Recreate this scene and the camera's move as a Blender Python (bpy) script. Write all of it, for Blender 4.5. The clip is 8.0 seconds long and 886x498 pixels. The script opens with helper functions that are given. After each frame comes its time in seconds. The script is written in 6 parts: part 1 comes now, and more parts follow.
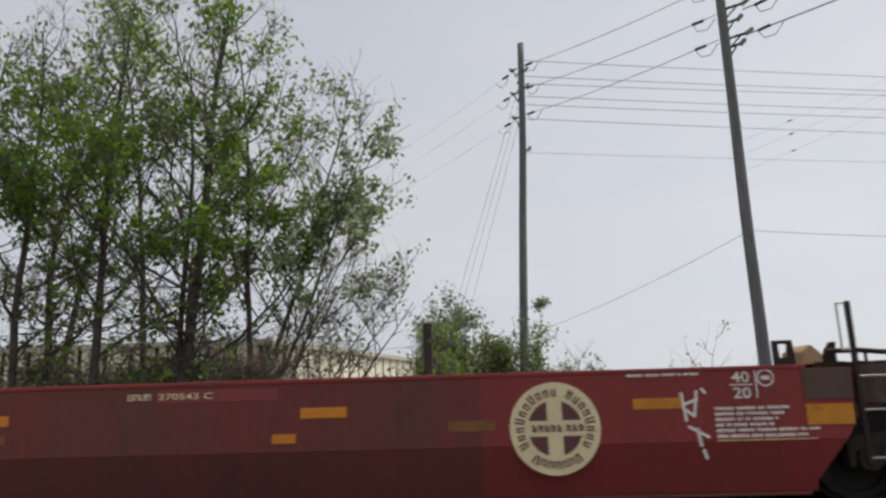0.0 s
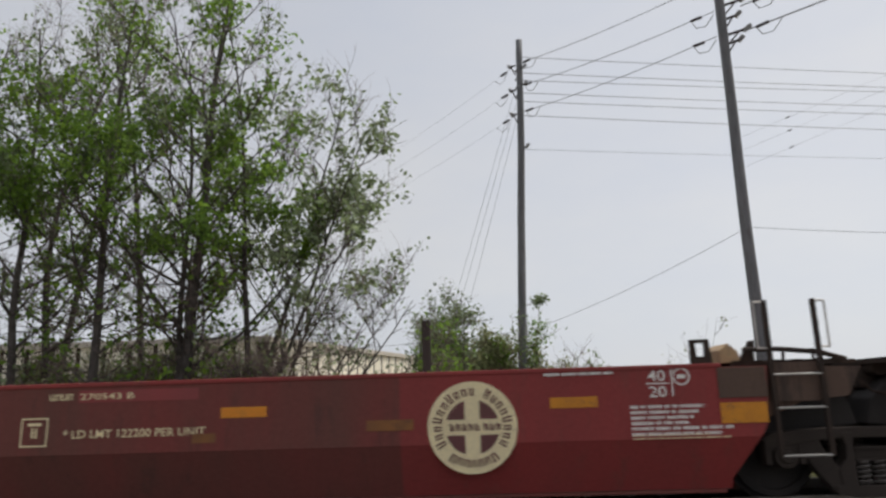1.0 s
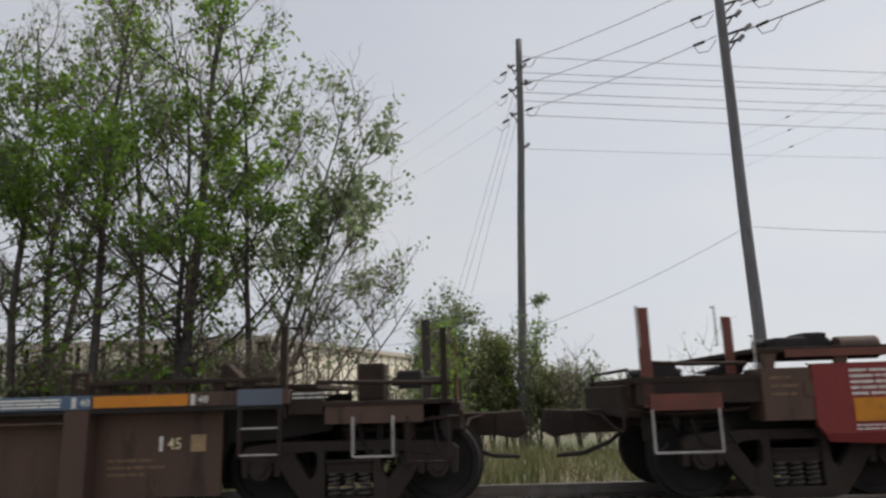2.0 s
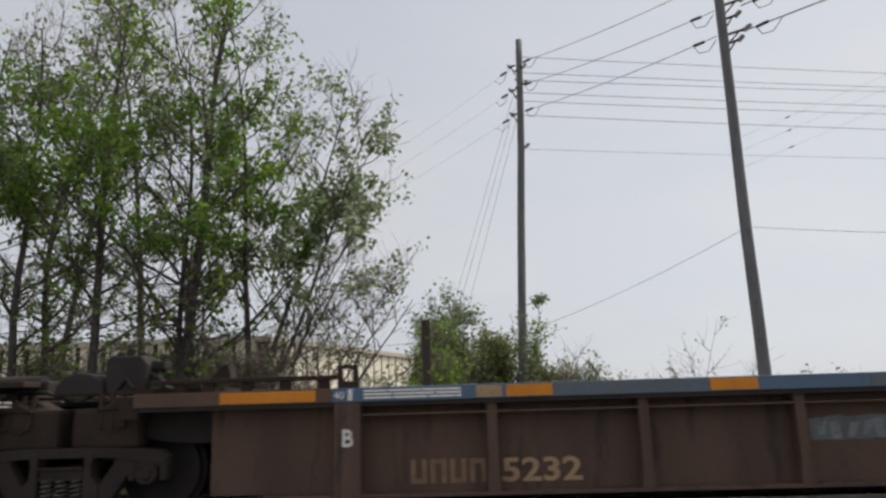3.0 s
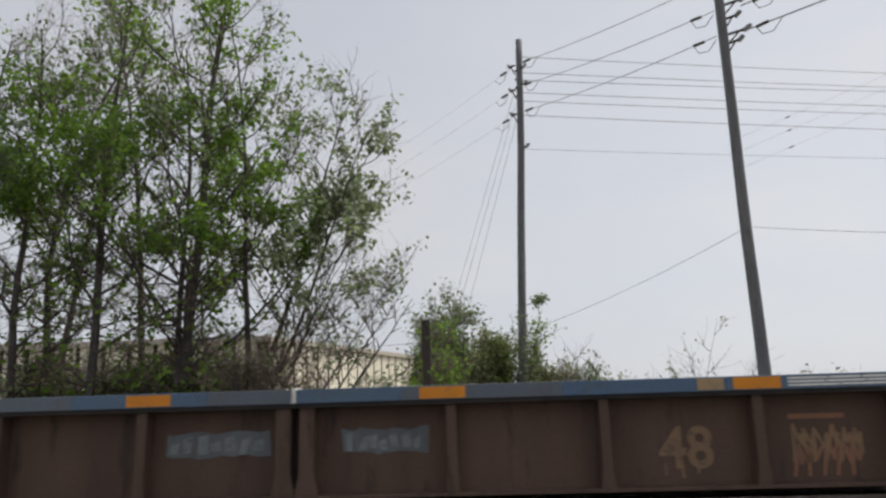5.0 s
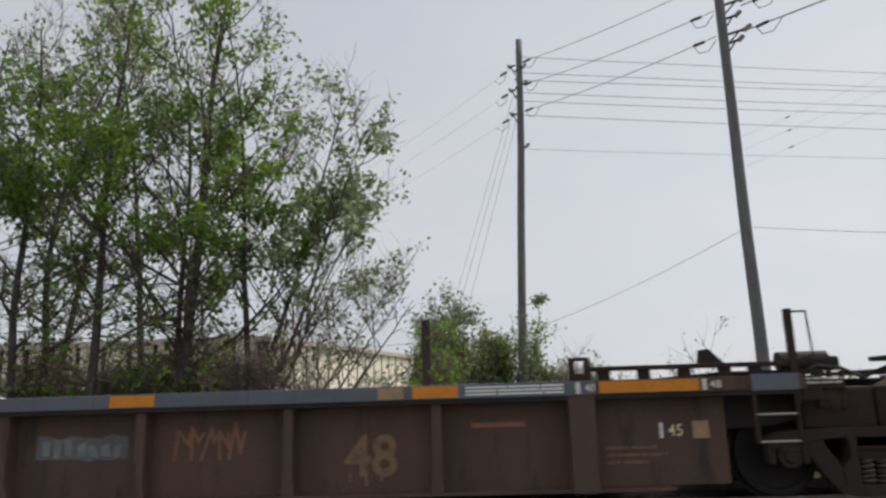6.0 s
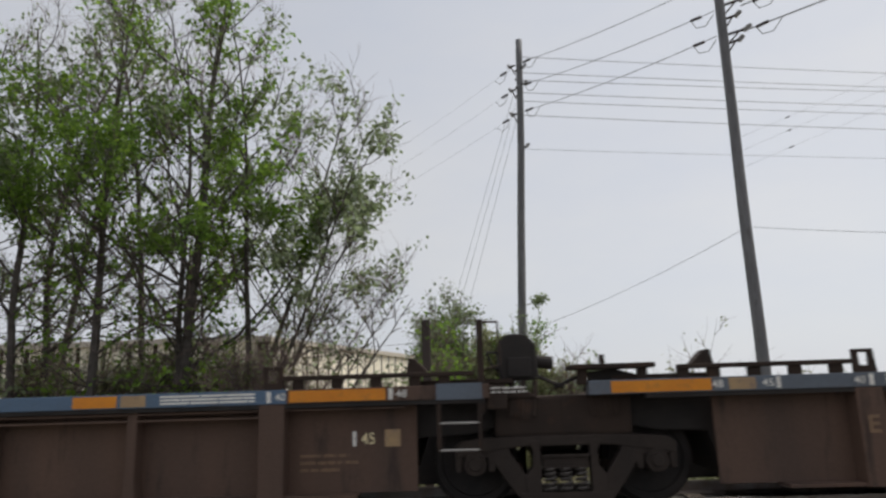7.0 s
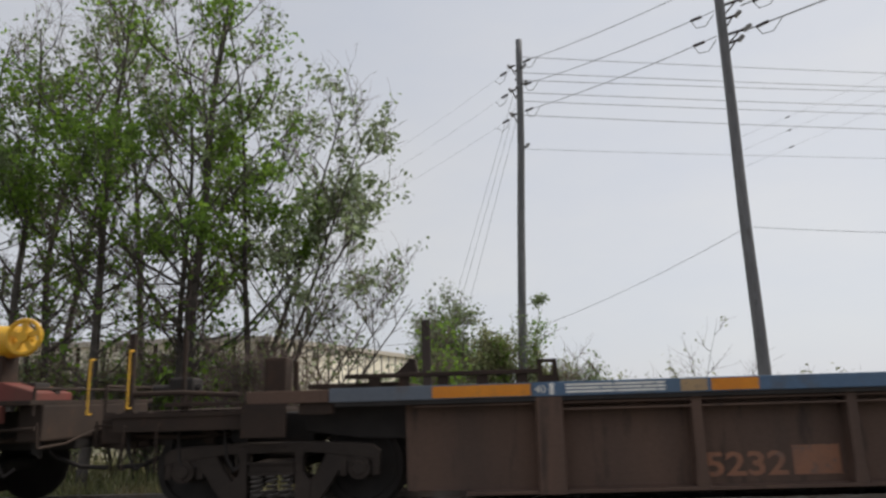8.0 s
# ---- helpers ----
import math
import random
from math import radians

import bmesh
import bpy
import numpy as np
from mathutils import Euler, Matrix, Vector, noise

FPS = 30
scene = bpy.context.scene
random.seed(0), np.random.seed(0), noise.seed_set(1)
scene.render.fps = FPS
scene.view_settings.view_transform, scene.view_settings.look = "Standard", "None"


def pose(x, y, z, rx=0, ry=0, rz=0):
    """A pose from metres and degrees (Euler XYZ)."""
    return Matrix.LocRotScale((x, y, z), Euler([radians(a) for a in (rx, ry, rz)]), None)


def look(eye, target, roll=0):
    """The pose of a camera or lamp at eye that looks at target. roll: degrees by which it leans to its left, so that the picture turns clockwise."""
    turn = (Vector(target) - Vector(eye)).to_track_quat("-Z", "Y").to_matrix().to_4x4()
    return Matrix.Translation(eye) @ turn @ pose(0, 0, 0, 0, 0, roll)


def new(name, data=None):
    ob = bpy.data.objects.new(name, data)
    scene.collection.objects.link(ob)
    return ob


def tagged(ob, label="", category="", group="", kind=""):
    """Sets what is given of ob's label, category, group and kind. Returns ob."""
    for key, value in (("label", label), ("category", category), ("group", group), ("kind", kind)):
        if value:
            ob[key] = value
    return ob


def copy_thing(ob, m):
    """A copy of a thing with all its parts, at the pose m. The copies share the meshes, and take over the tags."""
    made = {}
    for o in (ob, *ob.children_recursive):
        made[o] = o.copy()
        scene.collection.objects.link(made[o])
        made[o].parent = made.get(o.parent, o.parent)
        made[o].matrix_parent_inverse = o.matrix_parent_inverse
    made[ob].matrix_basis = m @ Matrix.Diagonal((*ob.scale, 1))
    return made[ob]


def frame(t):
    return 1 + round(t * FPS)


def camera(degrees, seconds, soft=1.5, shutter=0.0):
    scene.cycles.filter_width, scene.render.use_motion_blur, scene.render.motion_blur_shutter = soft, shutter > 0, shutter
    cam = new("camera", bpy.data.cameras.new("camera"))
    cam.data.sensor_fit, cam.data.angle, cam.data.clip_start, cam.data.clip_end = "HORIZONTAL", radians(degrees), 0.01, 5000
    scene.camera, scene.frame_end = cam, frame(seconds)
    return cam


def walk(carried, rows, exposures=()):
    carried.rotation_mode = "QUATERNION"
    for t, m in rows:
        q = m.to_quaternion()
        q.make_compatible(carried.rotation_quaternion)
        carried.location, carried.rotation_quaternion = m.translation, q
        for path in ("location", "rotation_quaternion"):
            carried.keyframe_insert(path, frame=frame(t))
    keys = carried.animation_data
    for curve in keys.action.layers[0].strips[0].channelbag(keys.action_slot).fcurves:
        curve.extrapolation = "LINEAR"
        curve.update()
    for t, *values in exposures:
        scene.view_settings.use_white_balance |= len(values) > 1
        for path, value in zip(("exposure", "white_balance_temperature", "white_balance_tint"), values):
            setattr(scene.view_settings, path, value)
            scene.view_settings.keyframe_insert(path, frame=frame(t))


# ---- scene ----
# ---------------------------------------------------------------- camera
# world: x along the track (the train runs towards +x), y away from the eye, z = 0 at the top of the rails
EYE = (0.0, 0.0, 1.12)


def aim(yaw, tilt, roll):
    a, b = radians(yaw), radians(tilt)
    way = Vector((-math.sin(a) * math.cos(b), math.cos(a) * math.cos(b), math.sin(b)))
    return look(EYE, Vector(EYE) + way * 10, roll)


cam = camera(65.03, 8.0, soft=2.6, shutter=0.06)
walk(cam, [(0.0, aim(2.53, 12.27, -1.62)), (0.25, aim(2.44, 12.12, -1.7)), (0.5, aim(2.41, 12.05, -1.73)), (1.0, aim(2.41, 12.02, -1.73)),
           (1.5, aim(2.40, 11.97, -1.73)), (3.0, aim(2.40, 12.0, -1.73)), (8.0, aim(2.40, 12.0, -1.73))])

# ---------------------------------------------------------------- light: hazy overcast, bright towards the right
scene.view_settings.exposure = 0.0
SUN_EL, SUN_AZ = radians(52), radians(62)      # azimuth from +y towards +x
world = bpy.data.worlds.new("world")
scene.world = world
world.use_nodes = True
nt = world.node_tree
nt.nodes.clear()


def wnode(kind, **sets):
    n = nt.nodes.new(kind)
    for k, v in sets.items():
        n.inputs[k].default_value = v
    return n


sky = nt.nodes.new("ShaderNodeTexSky")
sky.sky_type, sky.sun_disc, sky.sun_elevation, sky.sun_rotation = "NISHITA", False, SUN_EL, SUN_AZ
sky_dim = nt.nodes.new("ShaderNodeVectorMath")
sky_dim.operation = "SCALE"
sky_dim.inputs["Scale"].default_value = 0.09
nt.links.new(sky.outputs[0], sky_dim.inputs[0])
co = nt.nodes.new("ShaderNodeTexCoord")
stretch = nt.nodes.new("ShaderNodeMapping")
stretch.inputs["Scale"].default_value = (1.0, 1.0, 2.6)
nt.links.new(co.outputs["Generated"], stretch.inputs[0])
cloud = wnode("ShaderNodeTexNoise", Scale=1.7, Detail=7.0, Roughness=0.55)
nt.links.new(stretch.outputs[0], cloud.inputs["Vector"])
tone = nt.nodes.new("ShaderNodeValToRGB")
tone.color_ramp.elements[0].position, tone.color_ramp.elements[0].color = 0.25, (0.565, 0.60, 0.685, 1)
tone.color_ramp.elements[1].position, tone.color_ramp.elements[1].color = 0.75, (0.69, 0.69, 0.70, 1)
nt.links.new(cloud.outputs["Fac"], tone.inputs[0])
# the veil is brightest round the hidden sun
sunward = nt.nodes.new("ShaderNodeVectorMath")
sunward.operation = "DOT_PRODUCT"
sunward.inputs[1].default_value = (math.sin(0.75) * math.cos(0.3), math.cos(0.75) * math.cos(0.3), math.sin(0.3))
nt.links.new(co.outputs["Generated"], sunward.inputs[0])
glow = nt.nodes.new("ShaderNodeMapRange")
for k, v in (("From Min", 0.55), ("From Max", 1.0), ("To Min", -0.03), ("To Max", 0.09)):
    glow.inputs[k].default_value = v
nt.links.new(sunward.outputs["Value"], glow.inputs["Value"])
veil = nt.nodes.new("ShaderNodeVectorMath")
veil.operation = "ADD"
nt.links.new(tone.outputs[0], veil.inputs[0])
nt.links.new(glow.outputs[0], veil.inputs[1])
blend = nt.nodes.new("ShaderNodeMix")
blend.data_type = "RGBA"
blend.inputs[0].default_value = 0.88
nt.links.new(sky_dim.outputs[0], blend.inputs[6])
nt.links.new(veil.outputs[0], blend.inputs[7])
back = nt.nodes.new("ShaderNodeBackground")
back.inputs["Strength"].default_value = 1.0
nt.links.new(blend.outputs[2], back.inputs[0])
wout = nt.nodes.new("ShaderNodeOutputWorld")
nt.links.new(back.outputs[0], wout.inputs[0])

sun = bpy.data.lights.new("sun", "SUN")
sun.energy, sun.angle, sun.color = 3.4, radians(30), (1.0, 0.95, 0.86)
sun_ob = new("sun", sun)
sun_dir = Vector((math.sin(SUN_AZ) * math.cos(SUN_EL), math.cos(SUN_AZ) * math.cos(SUN_EL), math.sin(SUN_EL)))
sun_ob.matrix_world = look(sun_dir * 60, (0, 0, 0))


# ---------------------------------------------------------------- materials
def paint(name, base, second, rough=0.6, metal=0.0, big=1.2, small=40.0, bump=0.15, third=None, amount=0.5, streak=False, translucent=0.0, island=0.0, spec=0.5):
    """A worn surface: base and second colour mixed by broad noise, third in sharper patches, fine grain in the bump."""
    m = bpy.data.materials.new(name)
    m.use_nodes = True
    t = m.node_tree
    n, l = t.nodes, t.links
    b = n["Principled BSDF"]
    tc = n.new("ShaderNodeTexCoord")
    mp = n.new("ShaderNodeMapping")
    mp.inputs["Scale"].default_value = (2.2, 2.2, 0.35) if streak else (1, 1, 1)
    l.new(tc.outputs["Object"], mp.inputs[0])
    n1 = n.new("ShaderNodeTexNoise")
    n1.inputs["Scale"].default_value, n1.inputs["Detail"].default_value = big, 6
    l.new(mp.outputs[0], n1.inputs["Vector"])
    r1 = n.new("ShaderNodeMapRange")
    r1.inputs["From Min"].default_value, r1.inputs["From Max"].default_value = 0.35, 0.68
    l.new(n1.outputs["Fac"], r1.inputs["Value"])
    mix = n.new("ShaderNodeMix")
    mix.data_type = "RGBA"
    mix.inputs[6].default_value, mix.inputs[7].default_value = (*base, 1), (*second, 1)
    l.new(r1.outputs[0], mix.inputs[0])
    colour = mix.outputs[2]
    n2 = n.new("ShaderNodeTexNoise")
    n2.inputs["Scale"].default_value, n2.inputs["Detail"].default_value, n2.inputs["Roughness"].default_value = small, 5, 0.65
    l.new(tc.outputs["Object"], n2.inputs["Vector"])
    if third:
        n3 = n.new("ShaderNodeTexNoise")
        n3.inputs["Scale"].default_value, n3.inputs["Detail"].default_value, n3.inputs["Roughness"].default_value = big * 3.1, 9, 0.7
        l.new(mp.outputs[0], n3.inputs["Vector"])
        r3 = n.new("ShaderNodeMapRange")
        r3.inputs["From Min"].default_value, r3.inputs["From Max"].default_value, r3.inputs["To Max"].default_value = 0.54, 0.66, amount
        l.new(n3.outputs["Fac"], r3.inputs["Value"])
        mix3 = n.new("ShaderNodeMix")
        mix3.data_type = "RGBA"
        mix3.inputs[7].default_value = (*third, 1)
        l.new(r3.outputs[0], mix3.inputs[0])
        l.new(colour, mix3.inputs[6])
        colour = mix3.outputs[2]
    hsv = n.new("ShaderNodeHueSaturation")
    r2 = n.new("ShaderNodeMapRange")
    r2.inputs["To Min"].default_value, r2.inputs["To Max"].default_value = 0.78, 1.22
    l.new(n2.outputs["Fac"], r2.inputs["Value"])
    value = r2.outputs[0]
    if island:
        geo = n.new("ShaderNodeNewGeometry")
        ri = n.new("ShaderNodeMapRange")
        ri.inputs["To Min"].default_value, ri.inputs["To Max"].default_value = 1 - island, 1 + island
        l.new(geo.outputs["Random Per Island"], ri.inputs["Value"])
        mul = n.new("ShaderNodeMath")
        mul.operation = "MULTIPLY"
        l.new(value, mul.inputs[0])
        l.new(ri.outputs[0], mul.inputs[1])
        value = mul.outputs[0]
    l.new(value, hsv.inputs["Value"])
    l.new(colour, hsv.inputs["Color"])
    l.new(hsv.outputs[0], b.inputs["Base Color"])
    rr = n.new("ShaderNodeMapRange")
    rr.inputs["To Min"].default_value, rr.inputs["To Max"].default_value = max(rough - 0.12, 0.05), min(rough + 0.12, 1)
    l.new(n1.outputs["Fac"], rr.inputs["Value"])
    l.new(rr.outputs[0], b.inputs["Roughness"])
    b.inputs["Metallic"].default_value = metal
    b.inputs["Specular IOR Level"].default_value = spec
    if bump:
        bp = n.new("ShaderNodeBump")
        bp.inputs["Strength"].default_value, bp.inputs["Distance"].default_value = bump, 0.01
        l.new(n2.outputs["Fac"], bp.inputs["Height"])
        l.new(bp.outputs[0], b.inputs["Normal"])
    if translucent:
        tr = n.new("ShaderNodeBsdfTranslucent")
        l.new(hsv.outputs[0], tr.inputs[0])
        ms = n.new("ShaderNodeMixShader")
        ms.inputs[0].default_value = translucent
        l.new(b.outputs[0], ms.inputs[1])
        l.new(tr.outputs[0], ms.inputs[2])
        l.new(ms.outputs[0], n["Material Output"].inputs[0])
    return m


M_RED = paint("oxide_red_paint", (0.29, 0.045, 0.042), (0.23, 0.046, 0.042), 0.6, big=0.55, small=25, third=(0.19, 0.055, 0.046), amount=0.6, streak=True, spec=0.25)
M_RED_FADED = paint("faded_red_paint", (0.145, 0.054, 0.043), (0.195, 0.048, 0.041), 0.65, big=0.8, small=25, third=(0.095, 0.045, 0.037), amount=0.7, streak=True, spec=0.25)
M_RED_LOWER = paint("darker_faded_red_paint", (0.135, 0.050, 0.041), (0.175, 0.048, 0.041), 0.7, big=0.6, small=25, third=(0.085, 0.043, 0.035), amount=0.65, streak=True, spec=0.25)
M_FRESH = paint("fresh_red_patch", (0.27, 0.036, 0.036), (0.23, 0.038, 0.037), 0.45, big=2)
M_BROWN = paint("weathered_brown_paint", (0.093, 0.061, 0.048), (0.140, 0.086, 0.063), 0.8, big=0.7, small=30, third=(0.055, 0.039, 0.033), amount=0.85, streak=True, spec=0.25)
M_SILL = paint("faded_blue_paint", (0.075, 0.135, 0.23), (0.10, 0.15, 0.215), 0.55, big=0.8, small=30, third=(0.10, 0.10, 0.105), amount=0.7)
M_GREYSILL = paint("greyed_blue_paint", (0.125, 0.15, 0.185), (0.11, 0.12, 0.14), 0.6, big=1.1, small=30, third=(0.13, 0.11, 0.10), amount=0.6)
M_STEEL = paint("rusty_dark_steel", (0.036, 0.027, 0.023), (0.056, 0.039, 0.031), 0.85, big=2.0, small=50, third=(0.09, 0.05, 0.034), amount=0.4, bump=0.3, spec=0.15)
M_GRIME = paint("greasy_black_steel", (0.028, 0.025, 0.024), (0.05, 0.043, 0.04), 0.7, big=2.0, small=50, third=(0.06, 0.046, 0.04), amount=0.3, bump=0.3, spec=0.15)
M_CAST = paint("cast_steel_truck", (0.040, 0.032, 0.028), (0.058, 0.045, 0.038), 0.85, big=2.5, small=45, third=(0.03, 0.024, 0.021), amount=0.5, bump=0.35, spec=0.15)
M_SPRING = paint("scuffed_spring_steel", (0.105, 0.09, 0.08), (0.07, 0.06, 0.053), 0.7, big=8, small=60)
M_RAIL = paint("polished_rail_steel", (0.35, 0.32, 0.3), (0.25, 0.2, 0.17), 0.35, metal=0.8, big=4, small=80)
M_ORANGE = paint("orange_reflector", (0.74, 0.26, 0.008), (0.66, 0.215, 0.008), 0.4, big=3, third=(0.42, 0.17, 0.03), amount=0.5)
M_ORANGE_FAINT = paint("grimy_orange_reflector", (0.27, 0.105, 0.025), (0.19, 0.08, 0.03), 0.7, big=5, third=(0.12, 0.05, 0.035), amount=0.8)
M_ORANGE_DULL = paint("dirty_orange_reflector", (0.64, 0.245, 0.010), (0.54, 0.20, 0.014), 0.55, big=5, third=(0.24, 0.10, 0.04), amount=0.7)
M_TAN = paint("faded_tan_patch", (0.45, 0.30, 0.15), (0.36, 0.24, 0.14), 0.7, big=5, third=(0.2, 0.15, 0.12), amount=0.7)
M_CREAM = paint("cream_stencil_paint", (0.88, 0.74, 0.44), (0.78, 0.65, 0.39), 0.6, big=3, small=30, third=(0.5, 0.38, 0.27), amount=0.3)
M_WHITE = paint("white_stencil_paint", (0.86, 0.83, 0.77), (0.72, 0.68, 0.62), 0.6, big=4, third=(0.35, 0.28, 0.25), amount=0.4)
M_GHOST = paint("worn_stencil_paint", (0.27, 0.16, 0.085), (0.19, 0.12, 0.072), 0.7, big=4, third=(0.11, 0.075, 0.058), amount=0.85)
M_LOGORED = paint("logo_dark_red", (0.15, 0.045, 0.045), (0.12, 0.045, 0.04), 0.6, big=4)
M_PALEBLUE = paint("washed_blue_graffiti", (0.135, 0.152, 0.163), (0.105, 0.108, 0.112), 0.6, big=2.5, third=(0.085, 0.068, 0.06), amount=0.95, streak=True)
M_PALEGREY = paint("pale_grey_graffiti", (0.23, 0.245, 0.25), (0.16, 0.175, 0.18), 0.6, big=4, third=(0.10, 0.085, 0.075), amount=0.85)
M_RUSTTAG = paint("rusty_graffiti", (0.30, 0.13, 0.07), (0.22, 0.11, 0.07), 0.7, big=3, third=(0.14, 0.1, 0.085), amount=0.9)
M_YELLOW = paint("yellow_safety_paint", (0.72, 0.40, 0.02), (0.62, 0.33, 0.02), 0.5, big=4, third=(0.3, 0.17, 0.04), amount=0.5)
M_GALV = paint("worn_bright_grab_iron", (0.55, 0.52, 0.48), (0.4, 0.36, 0.33), 0.5, metal=0.3, big=5)
M_REDPOST = paint("rusty_red_post", (0.19, 0.052, 0.034), (0.13, 0.043, 0.03), 0.6, big=4, third=(0.12, 0.06, 0.04), amount=0.5)
M_POLE = paint("weathered_grey_timber", (0.135, 0.134, 0.14), (0.20, 0.198, 0.205), 0.85, big=3, small=60, third=(0.07, 0.06, 0.05), amount=0.6, streak=True, bump=0.5)
M_POST = paint("dark_brown_timber", (0.05, 0.037, 0.032), (0.075, 0.055, 0.045), 0.85, big=3, small=60, streak=True, bump=0.5)
M_BARK = paint("grey_brown_bark", (0.06, 0.05, 0.043), (0.11, 0.095, 0.085), 0.9, big=5, small=45, third=(0.03, 0.026, 0.023), amount=0.6, bump=0.8)
M_TWIG = paint("reddish_bare_twigs", (0.19, 0.135, 0.12), (0.13, 0.095, 0.082), 0.9, big=3)
M_LEAF_A = paint("spring_green_leaves", (0.185, 0.30, 0.045), (0.13, 0.22, 0.048), 0.6, big=0.7, small=6, bump=0, third=(0.27, 0.40, 0.04), amount=0.9, translucent=0.55, island=0.45, spec=0.3)
M_LEAF_B = paint("grey_green_leaves", (0.245, 0.295, 0.165), (0.19, 0.24, 0.125), 0.6, big=0.8, small=6, bump=0, third=(0.21, 0.29, 0.09), amount=0.7, translucent=0.5, island=0.45, spec=0.35)
M_LEAF_C = paint("dark_bush_leaves", (0.24, 0.27, 0.115), (0.29, 0.285, 0.15), 0.6, big=1.2, small=6, bump=0, third=(0.10, 0.15, 0.03), amount=0.6, translucent=0.3, island=0.45, spec=0.35)
M_GRASS = paint("rough_mixed_grass", (0.10, 0.14, 0.04), (0.28, 0.23, 0.13), 0.8, big=0.7, small=8, bump=0, third=(0.06, 0.10, 0.025), amount=0.6, translucent=0.3, island=0.4)
M_GROUND = paint("dry_earth_and_weeds", (0.15, 0.125, 0.085), (0.09, 0.10, 0.045), 0.95, big=0.25, small=3, third=(0.2, 0.16, 0.11), amount=0.5, bump=0.6)
M_ASPHALT = paint("grey_asphalt", (0.05, 0.05, 0.05), (0.06, 0.058, 0.055), 0.9, big=0.6, small=60, bump=0.5)
M_BALLAST = paint("grey_ballast_stone", (0.10, 0.09, 0.082), (0.065, 0.058, 0.052), 0.9, big=2, small=20, bump=0.8, island=0.4)
M_TIE = paint("creosoted_timber", (0.06, 0.045, 0.035), (0.09, 0.07, 0.055), 0.9, big=3, small=40, streak=False, bump=0.5)
M_METALWALL = paint("cream_metal_siding", (0.84, 0.78, 0.65), (0.78, 0.71, 0.58), 0.55, big=0.5, small=8, third=(0.62, 0.54, 0.42), amount=0.35, streak=True)
M_METALROOF = paint("beige_metal_trim", (0.48, 0.43, 0.36), (0.42, 0.37, 0.31), 0.5, big=0.6, small=10)
M_WIRE = paint("weathered_cable", (0.25, 0.255, 0.27), (0.33, 0.335, 0.35), 0.6, metal=0.2, big=2)
M_PORC = paint("grey_porcelain", (0.22, 0.21, 0.21), (0.3, 0.29, 0.28), 0.3, big=8)


# ---------------------------------------------------------------- mesh helpers
def part(name, bm, material, parent, label="", kind=""):
    me = bpy.data.meshes.new(name)
    bm.to_mesh(me)
    bm.free()
    me.materials.append(material)
    ob = new(name, me)
    ob.parent = parent
    return tagged(ob, label, kind=kind)


def mesh_part(name, verts, faces, material, parent, label="", kind=""):
    me = bpy.data.meshes.new(name)
    me.from_pydata(verts, [], faces)
    me.update()
    me.materials.append(material)
    ob = new(name, me)
    ob.parent = parent
    return tagged(ob, label, kind=kind)


def thing(name, m, label, category, group="", kind=""):
    ob = new(name)
    ob.empty_display_size = 0.2
    ob.matrix_world = m
    return tagged(ob, label, category, group, kind)


def box(bm, x0, x1, y0, y1, z0, z1, bev=0.0):
    made = bmesh.ops.create_cube(bm, size=1.0, matrix=Matrix.Translation(((x0 + x1) / 2, (y0 + y1) / 2, (z0 + z1) / 2)) @ Matrix.Diagonal((x1 - x0, y1 - y0, z1 - z0, 1)))
    if bev:
        edges = list({e for v in made["verts"] for e in v.link_edges})
        bmesh.ops.bevel(bm, geom=edges, offset=bev, segments=2, affect="EDGES", profile=0.6)
    return bm


def one(*a, **k):
    return box(bmesh.new(), *a, **k)


def prism(bm, outline, y0, y1, bev=0.0):
    """A plate: an outline in x and z, carried from y0 to y1."""
    near = [bm.verts.new((x, y0, z)) for x, z in outline]
    far = [bm.verts.new((x, y1, z)) for x, z in outline]
    k = len(outline)
    faces = [bm.faces.new(near), bm.faces.new(far[::-1])]
    faces += [bm.faces.new((near[(i + 1) % k], near[i], far[i], far[(i + 1) % k])) for i in range(k)]
    bmesh.ops.recalc_face_normals(bm, faces=faces)
    if bev:
        edges = list({e for f in faces for e in f.edges})
        bmesh.ops.bevel(bm, geom=edges, offset=bev, segments=2, affect="EDGES", profile=0.6)
    return bm


def rod(bm, a, b, r, r2=None, sides=8):
    a, b = Vector(a), Vector(b)
    d = b - a
    m = Matrix.Translation((a + b) / 2) @ d.to_track_quat("Z", "Y").to_matrix().to_4x4()
    bmesh.ops.create_cone(bm, cap_ends=True, segments=sides, radius1=r, radius2=r if r2 is None else r2, depth=d.length, matrix=m)
    return bm


def path_rod(bm, pts, r, sides=6):
    for a, b in zip(pts, pts[1:]):
        rod(bm, a, b, r, sides=sides)
    return bm


